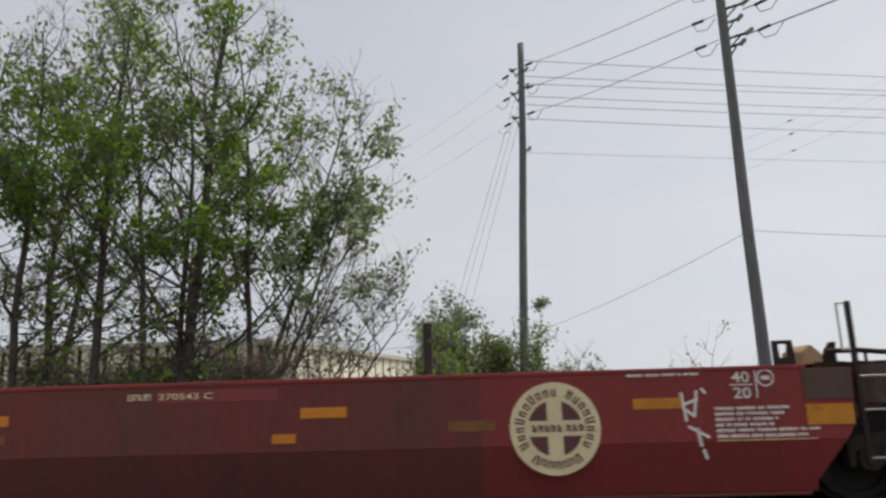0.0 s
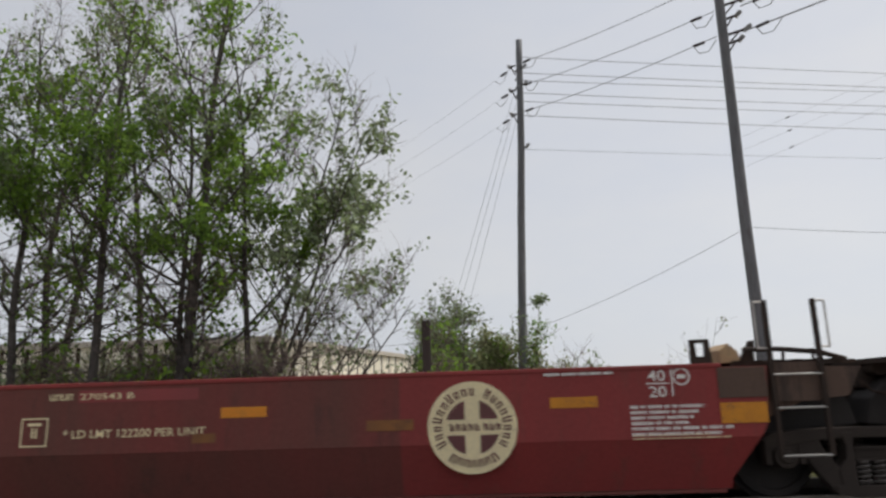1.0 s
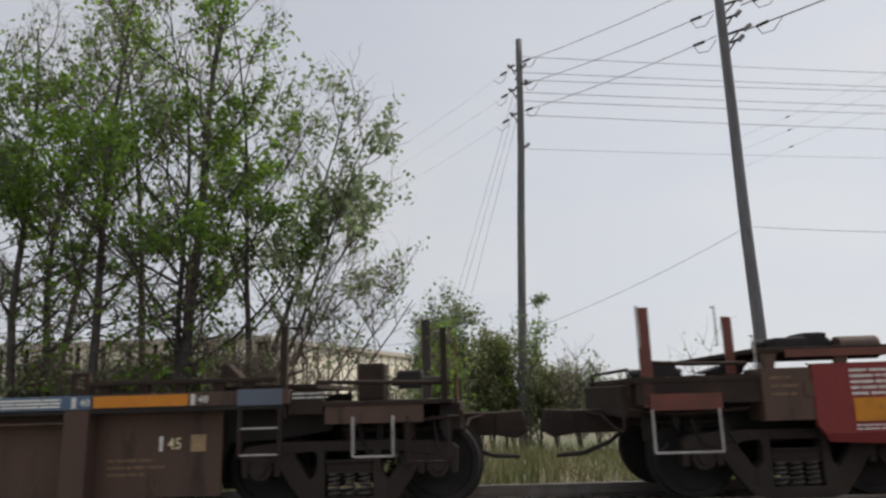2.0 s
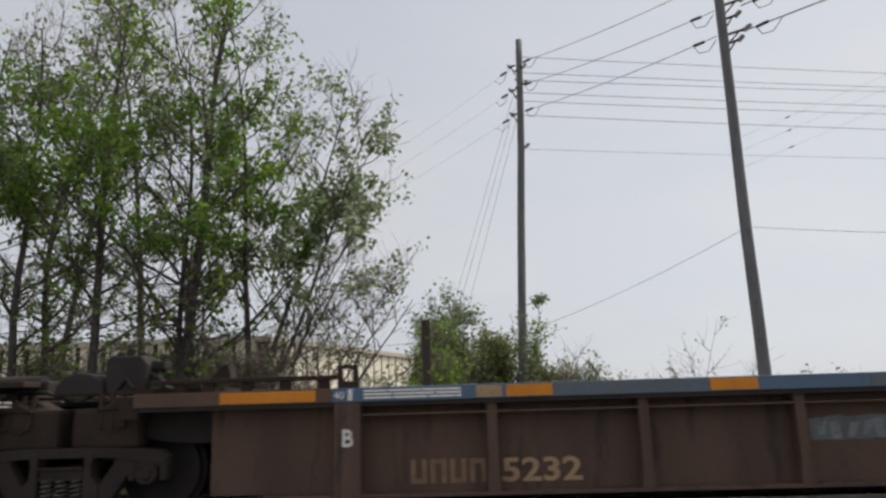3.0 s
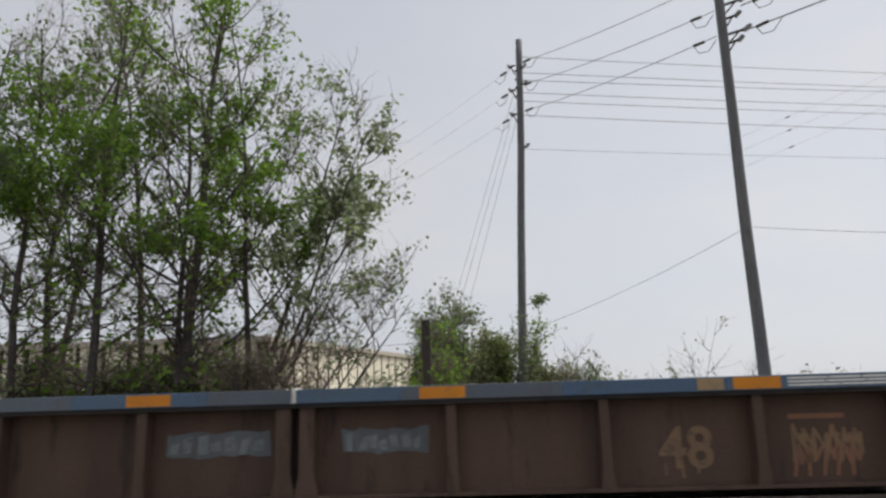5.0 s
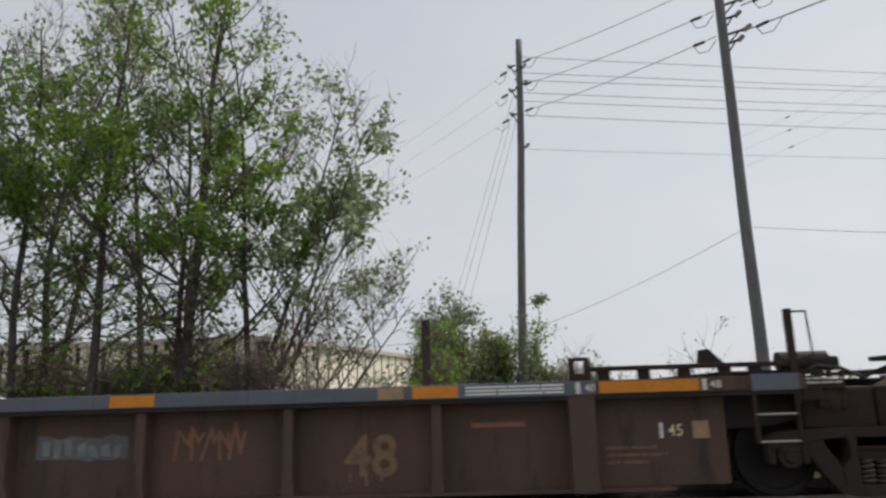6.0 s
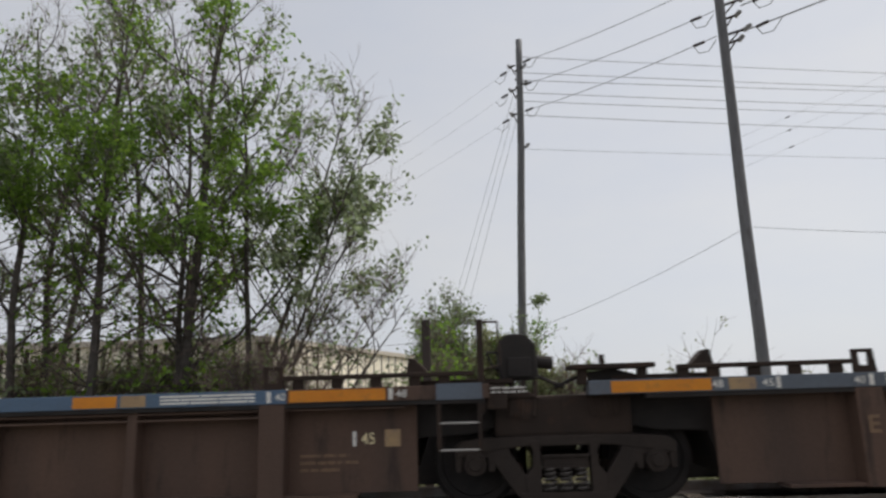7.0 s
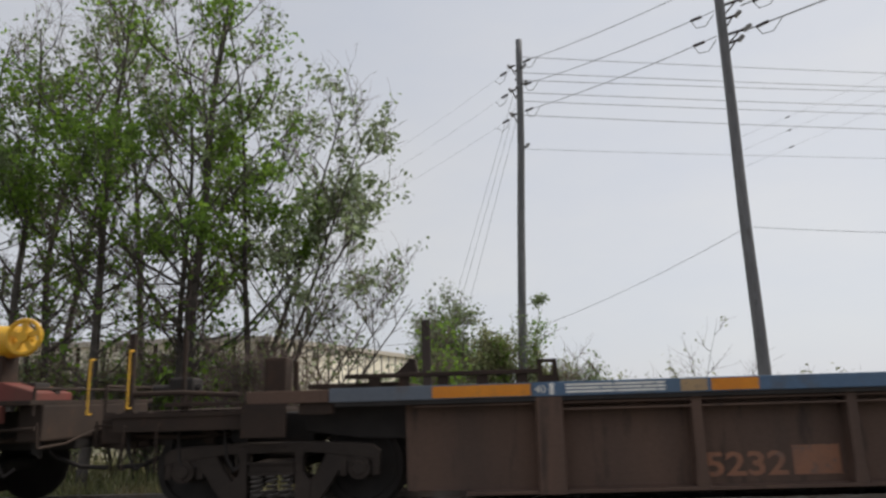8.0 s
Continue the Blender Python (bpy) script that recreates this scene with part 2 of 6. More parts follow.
def lettering(body, height, x, y, z, material, parent, name="lettering", width=None):
    """Stencilled characters with their middle at (x, z) on a side that faces the road."""
    cu = bpy.data.curves.new("lettering", "FONT")
    cu.body, cu.size, cu.align_x, cu.align_y, cu.extrude = body, height * 1.38, "CENTER", "CENTER", 0.0015
    cu.resolution_u, cu.offset = 3, height * 0.03 if height > 0.15 else height * 0.006
    tmp = bpy.data.objects.new("lettering", cu)
    scene.collection.objects.link(tmp)
    dg = bpy.context.evaluated_depsgraph_get()
    me = bpy.data.meshes.new_from_object(tmp.evaluated_get(dg))
    bpy.data.objects.remove(tmp)
    xs = [v.co.x for v in me.vertices]
    ys = [v.co.y for v in me.vertices]
    if width:
        me.transform(Matrix.Diagonal((width / (max(xs) - min(xs)), height / (max(ys) - min(ys)), 1, 1)))
    ys = [v.co.y for v in me.vertices]
    me.transform(Matrix.Translation((0, -(max(ys) + min(ys)) / 2, 0)))
    me.transform(Matrix.Translation((x, y - 0.004, z)) @ Matrix.Rotation(radians(90), 4, "X"))
    me.materials.clear()
    me.materials.append(material)
    ob = new(name, me)
    ob.parent = parent
    return ob


def bars(lines, x, z, pitch, y, material, parent, seed=0, height=0.03, name="small_print"):
    """Lines of writing too small to read: a row of short bars for each."""
    rnd = random.Random(seed)
    bm = bmesh.new()
    for i, w in enumerate(lines):
        p = x
        step = max(height * 0.75, 0.014)
        left = rnd.randint(3, 8)
        while p < x + w:
            k = step * rnd.uniform(0.75, 1.05)
            lift = height * rnd.choice((0, 0, 0.12))
            box(bm, p, min(p + k, x + w), y - 0.004, y, z - i * pitch - height + lift, z - i * pitch)
            left -= 1
            p += k + step * 0.3
            if left == 0:
                p += step * 0.9
                left = rnd.randint(2, 8)
    return part(name, bm, material, parent, kind="stuff")


def blocks(n, x, z, w, h, y, material, parent):
    """A maker's or owner's mark, as plain letter-sized hooks."""
    t = h * 0.2
    for k in range(n):
        a = x + w * k / n
        b = a + w / n * 0.80
        low, top, d = (z, z + h, t) if k % 2 else (z + h, z, -t)
        part("reporting_mark", prism(bmesh.new(), [(a, low), (a, top), (b, top), (b, low), (b - t, low), (b - t, top - d), (a + t, top - d), (a + t, low)], y - 0.004, y), material, parent)


def strokes(pts_list, r, y, material, parent, name="graffiti"):
    bm = bmesh.new()
    for pts in pts_list:
        for (xa, za), (xb, zb) in zip(pts, pts[1:]):
            d = Vector((xb - xa, 0, zb - za))
            if d.length < 1e-4:
                continue
            nrm = Vector((-d.z, 0, d.x)).normalized() * r
            d.normalize()
            a, b = Vector((xa, 0, za)) - d * r * 0.6, Vector((xb, 0, zb)) + d * r * 0.6
            prism(bm, [((a + nrm).x, (a + nrm).z), ((a - nrm).x, (a - nrm).z), ((b - nrm).x, (b - nrm).z), ((b + nrm).x, (b + nrm).z)], y - 0.003 - 0.0004 * len(bm.faces) / 60, y)
    return part(name, bm, material, parent, kind="stuff")


# ---------------------------------------------------------------- ground, track
def build_ground():
    bm = bmesh.new()
    n = 60
    xs = [-900, -300, -120] + [-60 + 120 * i / n for i in range(n + 1)] + [120, 300, 900]
    ys = [-900, -300, -100, -40, -15] + [-5 + 75 * i / 40 for i in range(41)] + [120, 300, 900]
    grid = {}
    for i, x in enumerate(xs):
        for j, y in enumerate(ys):
            rough = noise.noise(Vector((x * 0.3, y * 0.3, 0.0))) * 0.07 if y > 12 else 0.0
            grid[i, j] = bm.verts.new((x, y, -0.42 + rough))
    for i in range(len(xs) - 1):
        for j in range(len(ys) - 1):
            bm.faces.new((grid[i, j], grid[i + 1, j], grid[i + 1, j + 1], grid[i, j + 1]))
    g = part("ground", bm, M_GROUND, None, "bare earth with weeds beside the railway")
    tagged(g, category="ground", kind="structure")
    road = part("road", one(-4.5, 5.0, -60, 6.0, -0.40, -0.38), M_ASPHALT, None, "grey asphalt road leading up to the track")
    tagged(road, category="road", kind="structure")


YC = 8.55       # middle of the track


def build_track():
    bm = bmesh.new()
    ends = []
    for x in (-220, 90):
        ends.append([bm.verts.new((x, YC + y, z)) for y, z in ((-2.6, -0.42), (-1.75, -0.17), (1.75, -0.17), (2.6, -0.42))])
    for i in range(3):
        bm.faces.new((ends[0][i], ends[1][i], ends[1][i + 1], ends[0][i + 1]))
    bed = part("track_bed", bm, M_BALLAST, None, "bed of grey crushed stone under the track")
    tagged(bed, category="ballast", kind="structure")
    rnd = random.Random(4)
    v, f = [], []
    for i in range(5200):
        x, y = rnd.uniform(-9, 10), rnd.choice((-1, 1)) * rnd.uniform(0.2, 2.5)
        z = -0.17 if abs(y) < 1.75 else -0.17 - (abs(y) - 1.75) * 0.29
        s = rnd.uniform(0.02, 0.045)
        k = len(v)
        for dx, dy, dz in ((1, 0, 0), (-0.5, 0.8, 0), (-0.5, -0.8, 0.1), (0, 0, 1)):
            v.append((x + dx * s * rnd.uniform(0.7, 1.3), YC + y + dy * s * rnd.uniform(0.7, 1.3), z + dz * s * rnd.uniform(0.8, 1.4)))
        f += [(k, k + 1, k + 3), (k + 1, k + 2, k + 3), (k + 2, k, k + 3)]
    stones = mesh_part("ballast_stones", v, f, M_BALLAST, bed, "loose grey crushed stones", kind="stuff")
    for side in (-1, 1):
        y = YC + side * 0.75
        bm = bmesh.new()
        outline = [(-0.07, -0.16), (0.07, -0.16), (0.07, -0.145), (0.012, -0.12), (0.012, -0.04), (0.036, -0.03), (0.036, 0), (-0.036, 0), (-0.036, -0.03), (-0.012, -0.04), (-0.012, -0.12), (-0.07, -0.145)]
        a = [bm.verts.new((-220, y + p, z)) for p, z in outline]
        b = [bm.verts.new((90, y + p, z)) for p, z in outline]
        for i in range(len(a)):
            bm.faces.new((a[i], a[i - 1], b[i - 1], b[i]))
        bm.faces.new(a), bm.faces.new(b[::-1])
        tagged(part("rail", bm, M_RAIL, None, "worn steel rail spiked to timber sleepers"), category="rail", group="rails of the track")
    base = one(-0.11, 0.11, -1.3, 1.3, -0.1, 0.1, bev=0.01)
    me = bpy.data.meshes.new("tie")
    base.to_mesh(me)
    base.free()
    me.materials.append(M_TIE)
    for i in range(60):
        t = new("tie", me)
        t.parent = bed
        t.location = (-17 + i * 0.56, YC, -0.245)


# ---------------------------------------------------------------- warehouse
def build_warehouse():
    cx, cy = -11.0, 36.56            # near corner
    fx, fy = -4.6, 60.15             # far corner of the flank
    low, top = -0.5, 4.30
    th = thing("warehouse", pose(0, 0, 0), "long low warehouse with cream ribbed metal siding", "warehouse")

    def wall(ax, ay, bx, by, pitch):
        d = Vector((bx - ax, by - ay, 0))
        length = d.length
        d.normalize()
        nrm = Vector((d.y, -d.x, 0))
        core = bmesh.new()
        p = [Vector((ax, ay, 0)), Vector((bx, by, 0))]
        q = [w - nrm * 0.25 for w in p]
        vs = [core.verts.new((w.x, w.y, z)) for z in (low, top) for w in (p[0], p[1], q[1], q[0])]
        for i in range(4):
            core.faces.new((vs[i], vs[(i + 1) % 4], vs[4 + (i + 1) % 4], vs[4 + i]))
        core.faces.new(vs[4:]), core.faces.new(vs[:4][::-1])
        bmesh.ops.recalc_face_normals(core, faces=core.faces)
        # core coloured dark so the gaps between panels read as shadow lines
        body = part("wall", core, M_STEEL, th)
        pan = one(0.13, pitch - 0.13, -0.05, 0.0, low, top - 0.05)
        for k in range(1, 3):
            box(pan, pitch * k / 3 - 0.03, pitch * k / 3 + 0.03, -0.072, -0.046, low, top - 0.05)
        me = bpy.data.meshes.new("siding_panel")
        pan.to_mesh(me)
        pan.free()
        me.materials.append(M_METALWALL)
        turn = math.atan2(d.y, d.x)
        for k in range(int(length / pitch)):
            o = new("siding_panel", me)
            o.parent = body
            o.matrix_basis = Matrix.Translation(Vector((ax, ay, 0)) + d * (k * pitch)) @ Matrix.Rotation(turn, 4, "Z")
        g = bmesh.new()
        a, b = Vector((ax, ay, 0)) - d * 0.2 + nrm * 0.28, Vector((bx, by, 0)) + nrm * 0.28
        a2, b2 = a - nrm * 0.5, b - nrm * 0.5
        vs = [g.verts.new((w.x, w.y, z)) for z in (top - 0.05, top + 0.22) for w in (a, b, b2, a2)]
        for i in range(4):
            g.faces.new((vs[i], vs[(i + 1) % 4], vs[4 + (i + 1) % 4], vs[4 + i]))
        g.faces.new(vs[4:]), g.faces.new(vs[:4][::-1])
        bmesh.ops.recalc_face_normals(g, faces=g.faces)
        part("eave_gutter", g, M_METALROOF, th, "beige metal gutter along the eave")

    wall(cx - 34, cy - 0.1, cx, cy, 1.4)
    wall(cx, cy, fx, fy, 1.4)
    bm = bmesh.new()
    pts = [(cx - 34, cy - 0.1, top + 0.2), (cx, cy, top + 0.2), (fx, fy, top + 0.2), (fx - 34, fy + 1, top + 0.2)]
    vs = [bm.verts.new(p) for p in pts] + [bm.verts.new((x, y, z + 0.08)) for x, y, z in pts]
    for i in range(4):
        bm.faces.new((vs[i], vs[(i + 1) % 4], vs[4 + (i + 1) % 4], vs[4 + i]))
    bm.faces.new(vs[4:]), bm.faces.new(vs[:4][::-1])
    bmesh.ops.recalc_face_normals(bm, faces=bm.faces)
    part("roof", bm, M_METALROOF, th)


# ---------------------------------------------------------------- poles and wires
A = Vector((1.548, 20.0, 0))
B = Vector((5.802, 14.5, 0))


def utility_pole(at, top, r0, r1, label, arms, lean):
    th = thing("utility_pole", Matrix.Translation((at.x, at.y, -0.5)), label, "utility pole", "poles of the power line")
    bm = bmesh.new()
    rings = 22
    prev = None
    for i in range(rings + 1):
        f = i / rings
        r = r0 + (r1 - r0) * f
        c = Vector((noise.noise(Vector((at.x, f * 3, 0))) * 0.035 + lean * (f - 0.62), 0, f * (top + 0.5)))
        ring = [bm.verts.new(c + Vector((math.cos(a) * r, math.sin(a) * r, 0)) * (1 + 0.05 * noise.noise(Vector((a * 2, f * 9, at.x))))) for a in [2 * math.pi * k / 14 for k in range(14)]]
        if prev:
            for k in range(14):
                bm.faces.new((prev[k], prev[(k + 1) % 14], ring[(k + 1) % 14], ring[k]))
        prev = ring
    bm.faces.new(prev)
    for f in bm.faces:
        f.smooth = True
    part("shaft", bm, M_POLE, th)
    for z, dx, dy in arms:
        bm = bmesh.new()
        rod(bm, (0.0, 0, z + 0.5), (dx, dy, z + 0.58), 0.03)
        rod(bm, (0, 0, z + 0.2), (dx * 0.8, dy * 0.8, z + 0.56), 0.018)
        b = part("bracket", bm, M_STEEL, th)
        bm = bmesh.new()
        for k in range(4):
            rod(bm, (dx * (1 + 0.1 * k), dy * (1 + 0.1 * k), z + 0.56 + 0.03 * k), (dx * (1.06 + 0.1 * k), dy * (1.06 + 0.1 * k), z + 0.58 + 0.03 * k), 0.055 - 0.006 * (k % 2), sides=10)
        part("insulator", bm, M_PORC, b, "grey porcelain insulator")
    return th


def wire(a, b, sag, r=0.014, label="thin dark overhead wire strung between the poles", n=16, joints=(), splices=()):
    a, b = Vector(a), Vector(b)
    th = thing("power_wire", Matrix.Translation(a), label, "wire", "wires of the power line")
    pts = []
    for i in range(n + 1):
        f = i / n
        p = (b - a) * f
        p.z -= sag * 4 * f * (1 - f)
        pts.append(p)
    v, f = tubes([(pts, [r] * len(pts))], 6)
    mesh_part("strand", v, f, M_WIRE, th)
    for f in joints:
        p = (b - a) * f
        d = (b - a).normalized() * 0.14
        p.z -= sag * 4 * f * (1 - f)
        q = part("dead_end_clamp", rod(bmesh.new(), p - d, p + d, 0.035), M_STEEL, th)
        part("jumper", path_rod(bmesh.new(), [p - d, p - d * 0.2 + Vector((0, 0, -0.22)), p + d * 1.6 + Vector((0, 0, -0.26)), p + d * 3.2 + Vector((0, 0, -0.05))], 0.01), M_WIRE, q)
    for f in splices:
        p = (b - a) * f
        d = (b - a).normalized() * 0.045
        part("splice", rod(bmesh.new(), p - d, p + d, 0.014), M_STEEL, th)


def build_lines():
    utility_pole(A, 11.95, 0.132, 0.098, "tall weathered grey timber utility pole beside the bushes", [(11.1, -0.12, 0.25), (10.3, -0.12, 0.25), (9.5, -0.12, 0.25), (10.9, 0.25, -0.1), (10.35, 0.25, -0.1), (8.34, 0.22, -0.05)], 0.50)
    utility_pole(B, 11.2, 0.132, 0.096, "thick weathered grey timber utility pole near the track", [(10.5, 0.35, -0.1), (9.55, 0.42, -0.1), (8.82, 0.42, -0.1), (9.2, 0.3, -0.05), (8.60, 0.3, -0.05)], 0.06)
    # six wires from the far pole along the line
    step = Vector((12.1, 2.0, 0))
    for za, zc in ((11.36, 11.28), (10.83, 10.78), (10.58, 10.62), (10.17, 10.11), (9.89, 9.83), (9.43, 9.29), (8.34, 8.3)):
        a = Vector((A.x + 0.15, A.y - 0.05, za))
        wire(a, (A.x + step.x * 2.6, A.y + step.y * 2.6, za + (zc - za) * 2.6), 0.12, 0.006 if za < 9 else 0.010)
    # three wires from the far pole to the near one, over the track and beyond
    run = B - A
    for za, zb in ((11.1, 10.25), (10.35, 9.5), (9.5, 8.88)):
        wire((A.x + 0.1, A.y - 0.12, za), (B.x - 0.1, B.y + 0.1, zb), 0.10, 0.010, joints=(0.06, 0.93))
        wire((B.x + 0.42, B.y - 0.1, zb - 0.02), (B.x + run.x * 3.2, B.y + run.y * 3.2, zb - 0.2), 0.5, 0.016, joints=(0.02,))
        wire((A.x - 0.1, A.y + 0.2, za), (A.x - run.x * 3.4, A.y - run.y * 3.4, za - 0.3), 0.5, 0.0032, joints=(0.015,))
    # stays of the far pole
    for z, dx in ((10.4, -0.25), (9.9, 0.0), (9.4, 0.45)):
        wire((A.x, A.y + 0.1, z), (-2.1 + dx, 26.5, -0.4), 0.0, 0.0055, "taut steel guy wire anchoring the pole to the ground")
    # service cable
    wire((B.x, B.y, 4.42), (1.40, 20.0, 2.85), 0.14, 0.0055, "slack black service cable strung low between poles")
    wire((1.38, 20.0, 2.9), (-8.6, 35.0, 3.6), 0.1, 0.009, "slack black service cable strung low between poles")
    wire((B.x + 0.1, B.y, 4.42), (15.0, 8.0, 2.9), 0.3, 0.0055, "slack black service cable strung low between poles")
    # three thin drops that climb from the near pole
    for z in (6.42, 6.12, 5.74):
        wire((B.x + 0.1, B.y, z), (10.9, B.y, z + 1.95), 0.0, 0.0025, "thin pale drop wire rising from the pole", splices=(0.21,))
    # a short timber post by the fence line
    th = thing("timber_post", pose(-0.838, 12.0, -0.45), "short dark brown square timber post among the bushes", "post")
    bm = one(-0.07, 0.07, -0.08, 0.08, 0, 2.87, bev=0.01)
    part("shaft", bm, M_POST, th)


# ---------------------------------------------------------------- plants
def tubes(branches, sides=6):
    v, f = [], []
    for pts, radii in branches:
        ref = Vector((0.3, 0.9, 0.2))
        start = len(v)
        for i, (p, r) in enumerate(zip(pts, radii)):
            d = (pts[min(i + 1, len(pts) - 1)] - pts[max(i - 1, 0)]).normalized()
            s = d.cross(ref)
            s = s.normalized() if s.length > 1e-3 else Vector((1, 0, 0))
            u = d.cross(s)
            for k in range(sides):
                a = 2 * math.pi * k / sides
                v.append(p + (s * math.cos(a) + u * math.sin(a)) * r)
        for i in range(len(pts) - 1):
            for k in range(sides):
                a, b = start + i * sides + k, start + i * sides + (k + 1) % sides
                f.append((a, b, b + sides, a + sides))
    return v, f


def leaf_mesh(spots, size, rnd):
    v, f = [], []
    for p in spots:
        s = size * rnd.uniform(0.6, 1.35)
        d = Vector((rnd.gauss(0, 1), rnd.gauss(0, 1), rnd.gauss(-0.4, 0.8))).normalized()
        w = d.cross(Vector((rnd.gauss(0, 1), rnd.gauss(0, 1), rnd.gauss(0, 1)))).normalized()
        n = d.cross(w)
        k = len(v)
        v += [p, p + d * s * 0.5 + w * s * 0.3 + n * s * 0.1, p + d * s, p + d * s * 0.5 - w * s * 0.3 + n * s * 0.1]
        f += [(k, k + 1, k + 2), (k, k + 2, k + 3)]
    return v, f


def branch(p, d, length, r, rnd, n=6, wob=0.16, lift=0.05, end=0.35):
    pts, radii = [p.copy()], [r]
    d = d.normalized()
    for i in range(n):
        d = (d + Vector((rnd.gauss(0, wob), rnd.gauss(0, wob), rnd.gauss(lift, wob * 0.6)))).normalized()
        p = p + d * (length / n)
        pts.append(p)
        radii.append(r * (1 - (1 - end) * (i + 1) / n))
    return pts, radii


def along(pts, f):
    x = f * (len(pts) - 1)
    i = min(int(x), len(pts) - 2)
    return pts[i].lerp(pts[i + 1], x - i), (pts[i + 1] - pts[i]).normalized()


def tree(x, y, height, r, seed, leafmat, label, lean=(0, 0), limbs=16, first=0.28, spread=0.5, per=34, leaf=0.085, name="tree", bias=None, stems=None, bare=0.12, forks=(5, 8), category="tree", inside=None, low=0, up=0.11):
    rnd = random.Random(seed)
    th = thing(name, Matrix.Translation((x, y, -0.5)), label, category)
    wood, fine, spots = [], [], []
    for sx, sy, sh, sr in (stems or [(lean[0], lean[1], height, r)]):
        trunk = branch(Vector((0, 0, 0)), Vector((sx, sy, 1)), sh, sr, rnd, n=12, wob=0.045, lift=0.02, end=0.16)
        wood.append(trunk)
        for k in range(low):
            p, d = along(trunk[0], rnd.uniform(0.10, 0.42))
            a = rnd.uniform(0, 6.3)
            b = branch(p, Vector((math.cos(a), math.sin(a) * 0.7, rnd.uniform(-0.1, 0.9))), rnd.uniform(0.9, 2.2), rnd.uniform(0.01, 0.022), rnd, n=6, wob=0.22, lift=0.03, end=0.2)
            if inside and not inside(Vector((x, y, -0.5)) + b[0][-1]):
                continue
            wood.append(b)
            for i in range(9):
                q, e = along(b[0], rnd.uniform(0.2, 0.99))
                t = branch(q, e + Vector((rnd.gauss(0, 0.7), rnd.gauss(0, 0.7), rnd.gauss(0.2, 0.5))), rnd.uniform(0.3, 0.9), 0.007, rnd, n=4, wob=0.25, end=0.4)
                fine.append(t)
                for m in range(rnd.choice((0, 0, 0, 0, 0, 3, 6))):
                    q3, _ = along(t[0], rnd.random() * 0.99)
                    spots.append(q3 + Vector((rnd.gauss(0, 0.05), rnd.gauss(0, 0.05), rnd.gauss(0, 0.05))))
        for k in range(limbs):
            f = first + (0.98 - first) * (k + rnd.random() * 0.8) / limbs
            p, d = along(trunk[0], min(f, 0.99))
            a = k * 2.4 + rnd.uniform(-0.6, 0.6)
            out = Vector((math.cos(a), math.sin(a) * 0.85, rnd.uniform(0.35, 1.0)))
            if bias:
                out += Vector(bias) * rnd.uniform(0.2, 1.0)
            size = sh * spread * (1.05 - 0.62 * f) * rnd.uniform(0.75, 1.2)
            full = size
            if inside:
                for _ in range(4):
                    if not inside(Vector((x, y, -0.5)) + p + out.normalized() * size * 0.8):
                        size *= 0.75
            limb = branch(p, out, size, sr * (1 - 0.8 * f) * 0.30 + 0.008, rnd, n=7, wob=0.15, lift=up, end=0.2)
            wood.append(limb)
            for j in range(max(1, round(rnd.randint(*forks) * (size / full) ** 1.5))):
                g = rnd.uniform(0.25, 1.0)
                q, e = along(limb[0], min(g, 0.99))
                if inside and not inside(Vector((x, y, -0.5)) + q):
                    continue
                b = branch(q, e + Vector((rnd.gauss(0, 0.6), rnd.gauss(0, 0.6), rnd.gauss(0.2, 0.45))), size * rnd.uniform(0.25, 0.5), limb[1][0] * (1 - 0.7 * g) * 0.5 + 0.003, rnd, n=5, wob=0.17, lift=0.10, end=0.25)
                wood.append(b)
                for i in range(rnd.randint(4, 6)):
                    h = rnd.uniform(0.2, 1.0)
                    q2, e2 = along(b[0], min(h, 0.99))
                    t = branch(q2, e2 + Vector((rnd.gauss(0, 0.7), rnd.gauss(0, 0.7), rnd.gauss(0.1, 0.5))), rnd.uniform(0.25, 0.75), 0.0045, rnd, n=3, wob=0.22, end=0.4)
                    if inside and not inside(Vector((x, y, -0.5)) + t[0][-1]):
                        continue
                    fine.append(t)
                    if rnd.random() < bare:
                        continue
                    zz = q2.z
                    thick = float(np.interp(zz, (1.0, 2.8, 3.7, 4.6, 6.6, 8.0, 12), (0.2, 0.55, 1.3, 2.3, 2.1, 1.3, 0.6))) if height > 6 else 1.0
                    thick *= min(1.7, max(0.0, 0.62 + 2.6 * noise.noise((q2 + Vector((x, y, 0))) * 0.85))) if height > 6 else 0.55 + 0.9 * max(0.0, 0.5 + noise.noise(q2 * 0.9))
                    for m in range(int(per * thick * rnd.uniform(0.3, 1.3))):
                        q3, _ = along(t[0], min(rnd.random() ** 0.6, 0.99))
                        spots.append(q3 + Vector((rnd.gauss(0, 0.075), rnd.gauss(0, 0.075), rnd.gauss(0, 0.075))))
    v, f = tubes(wood, 7)
    mesh_part("trunk", v, f, M_BARK, th)
    v, f = tubes(fine, 3)
    mesh_part("twig_growth", v, f, M_TWIG, th, kind="stuff")
    v, f = leaf_mesh(spots, leaf, rnd)
    mesh_part("crown", v, f, leafmat, th, kind="stuff")
    return th


SWAY = []


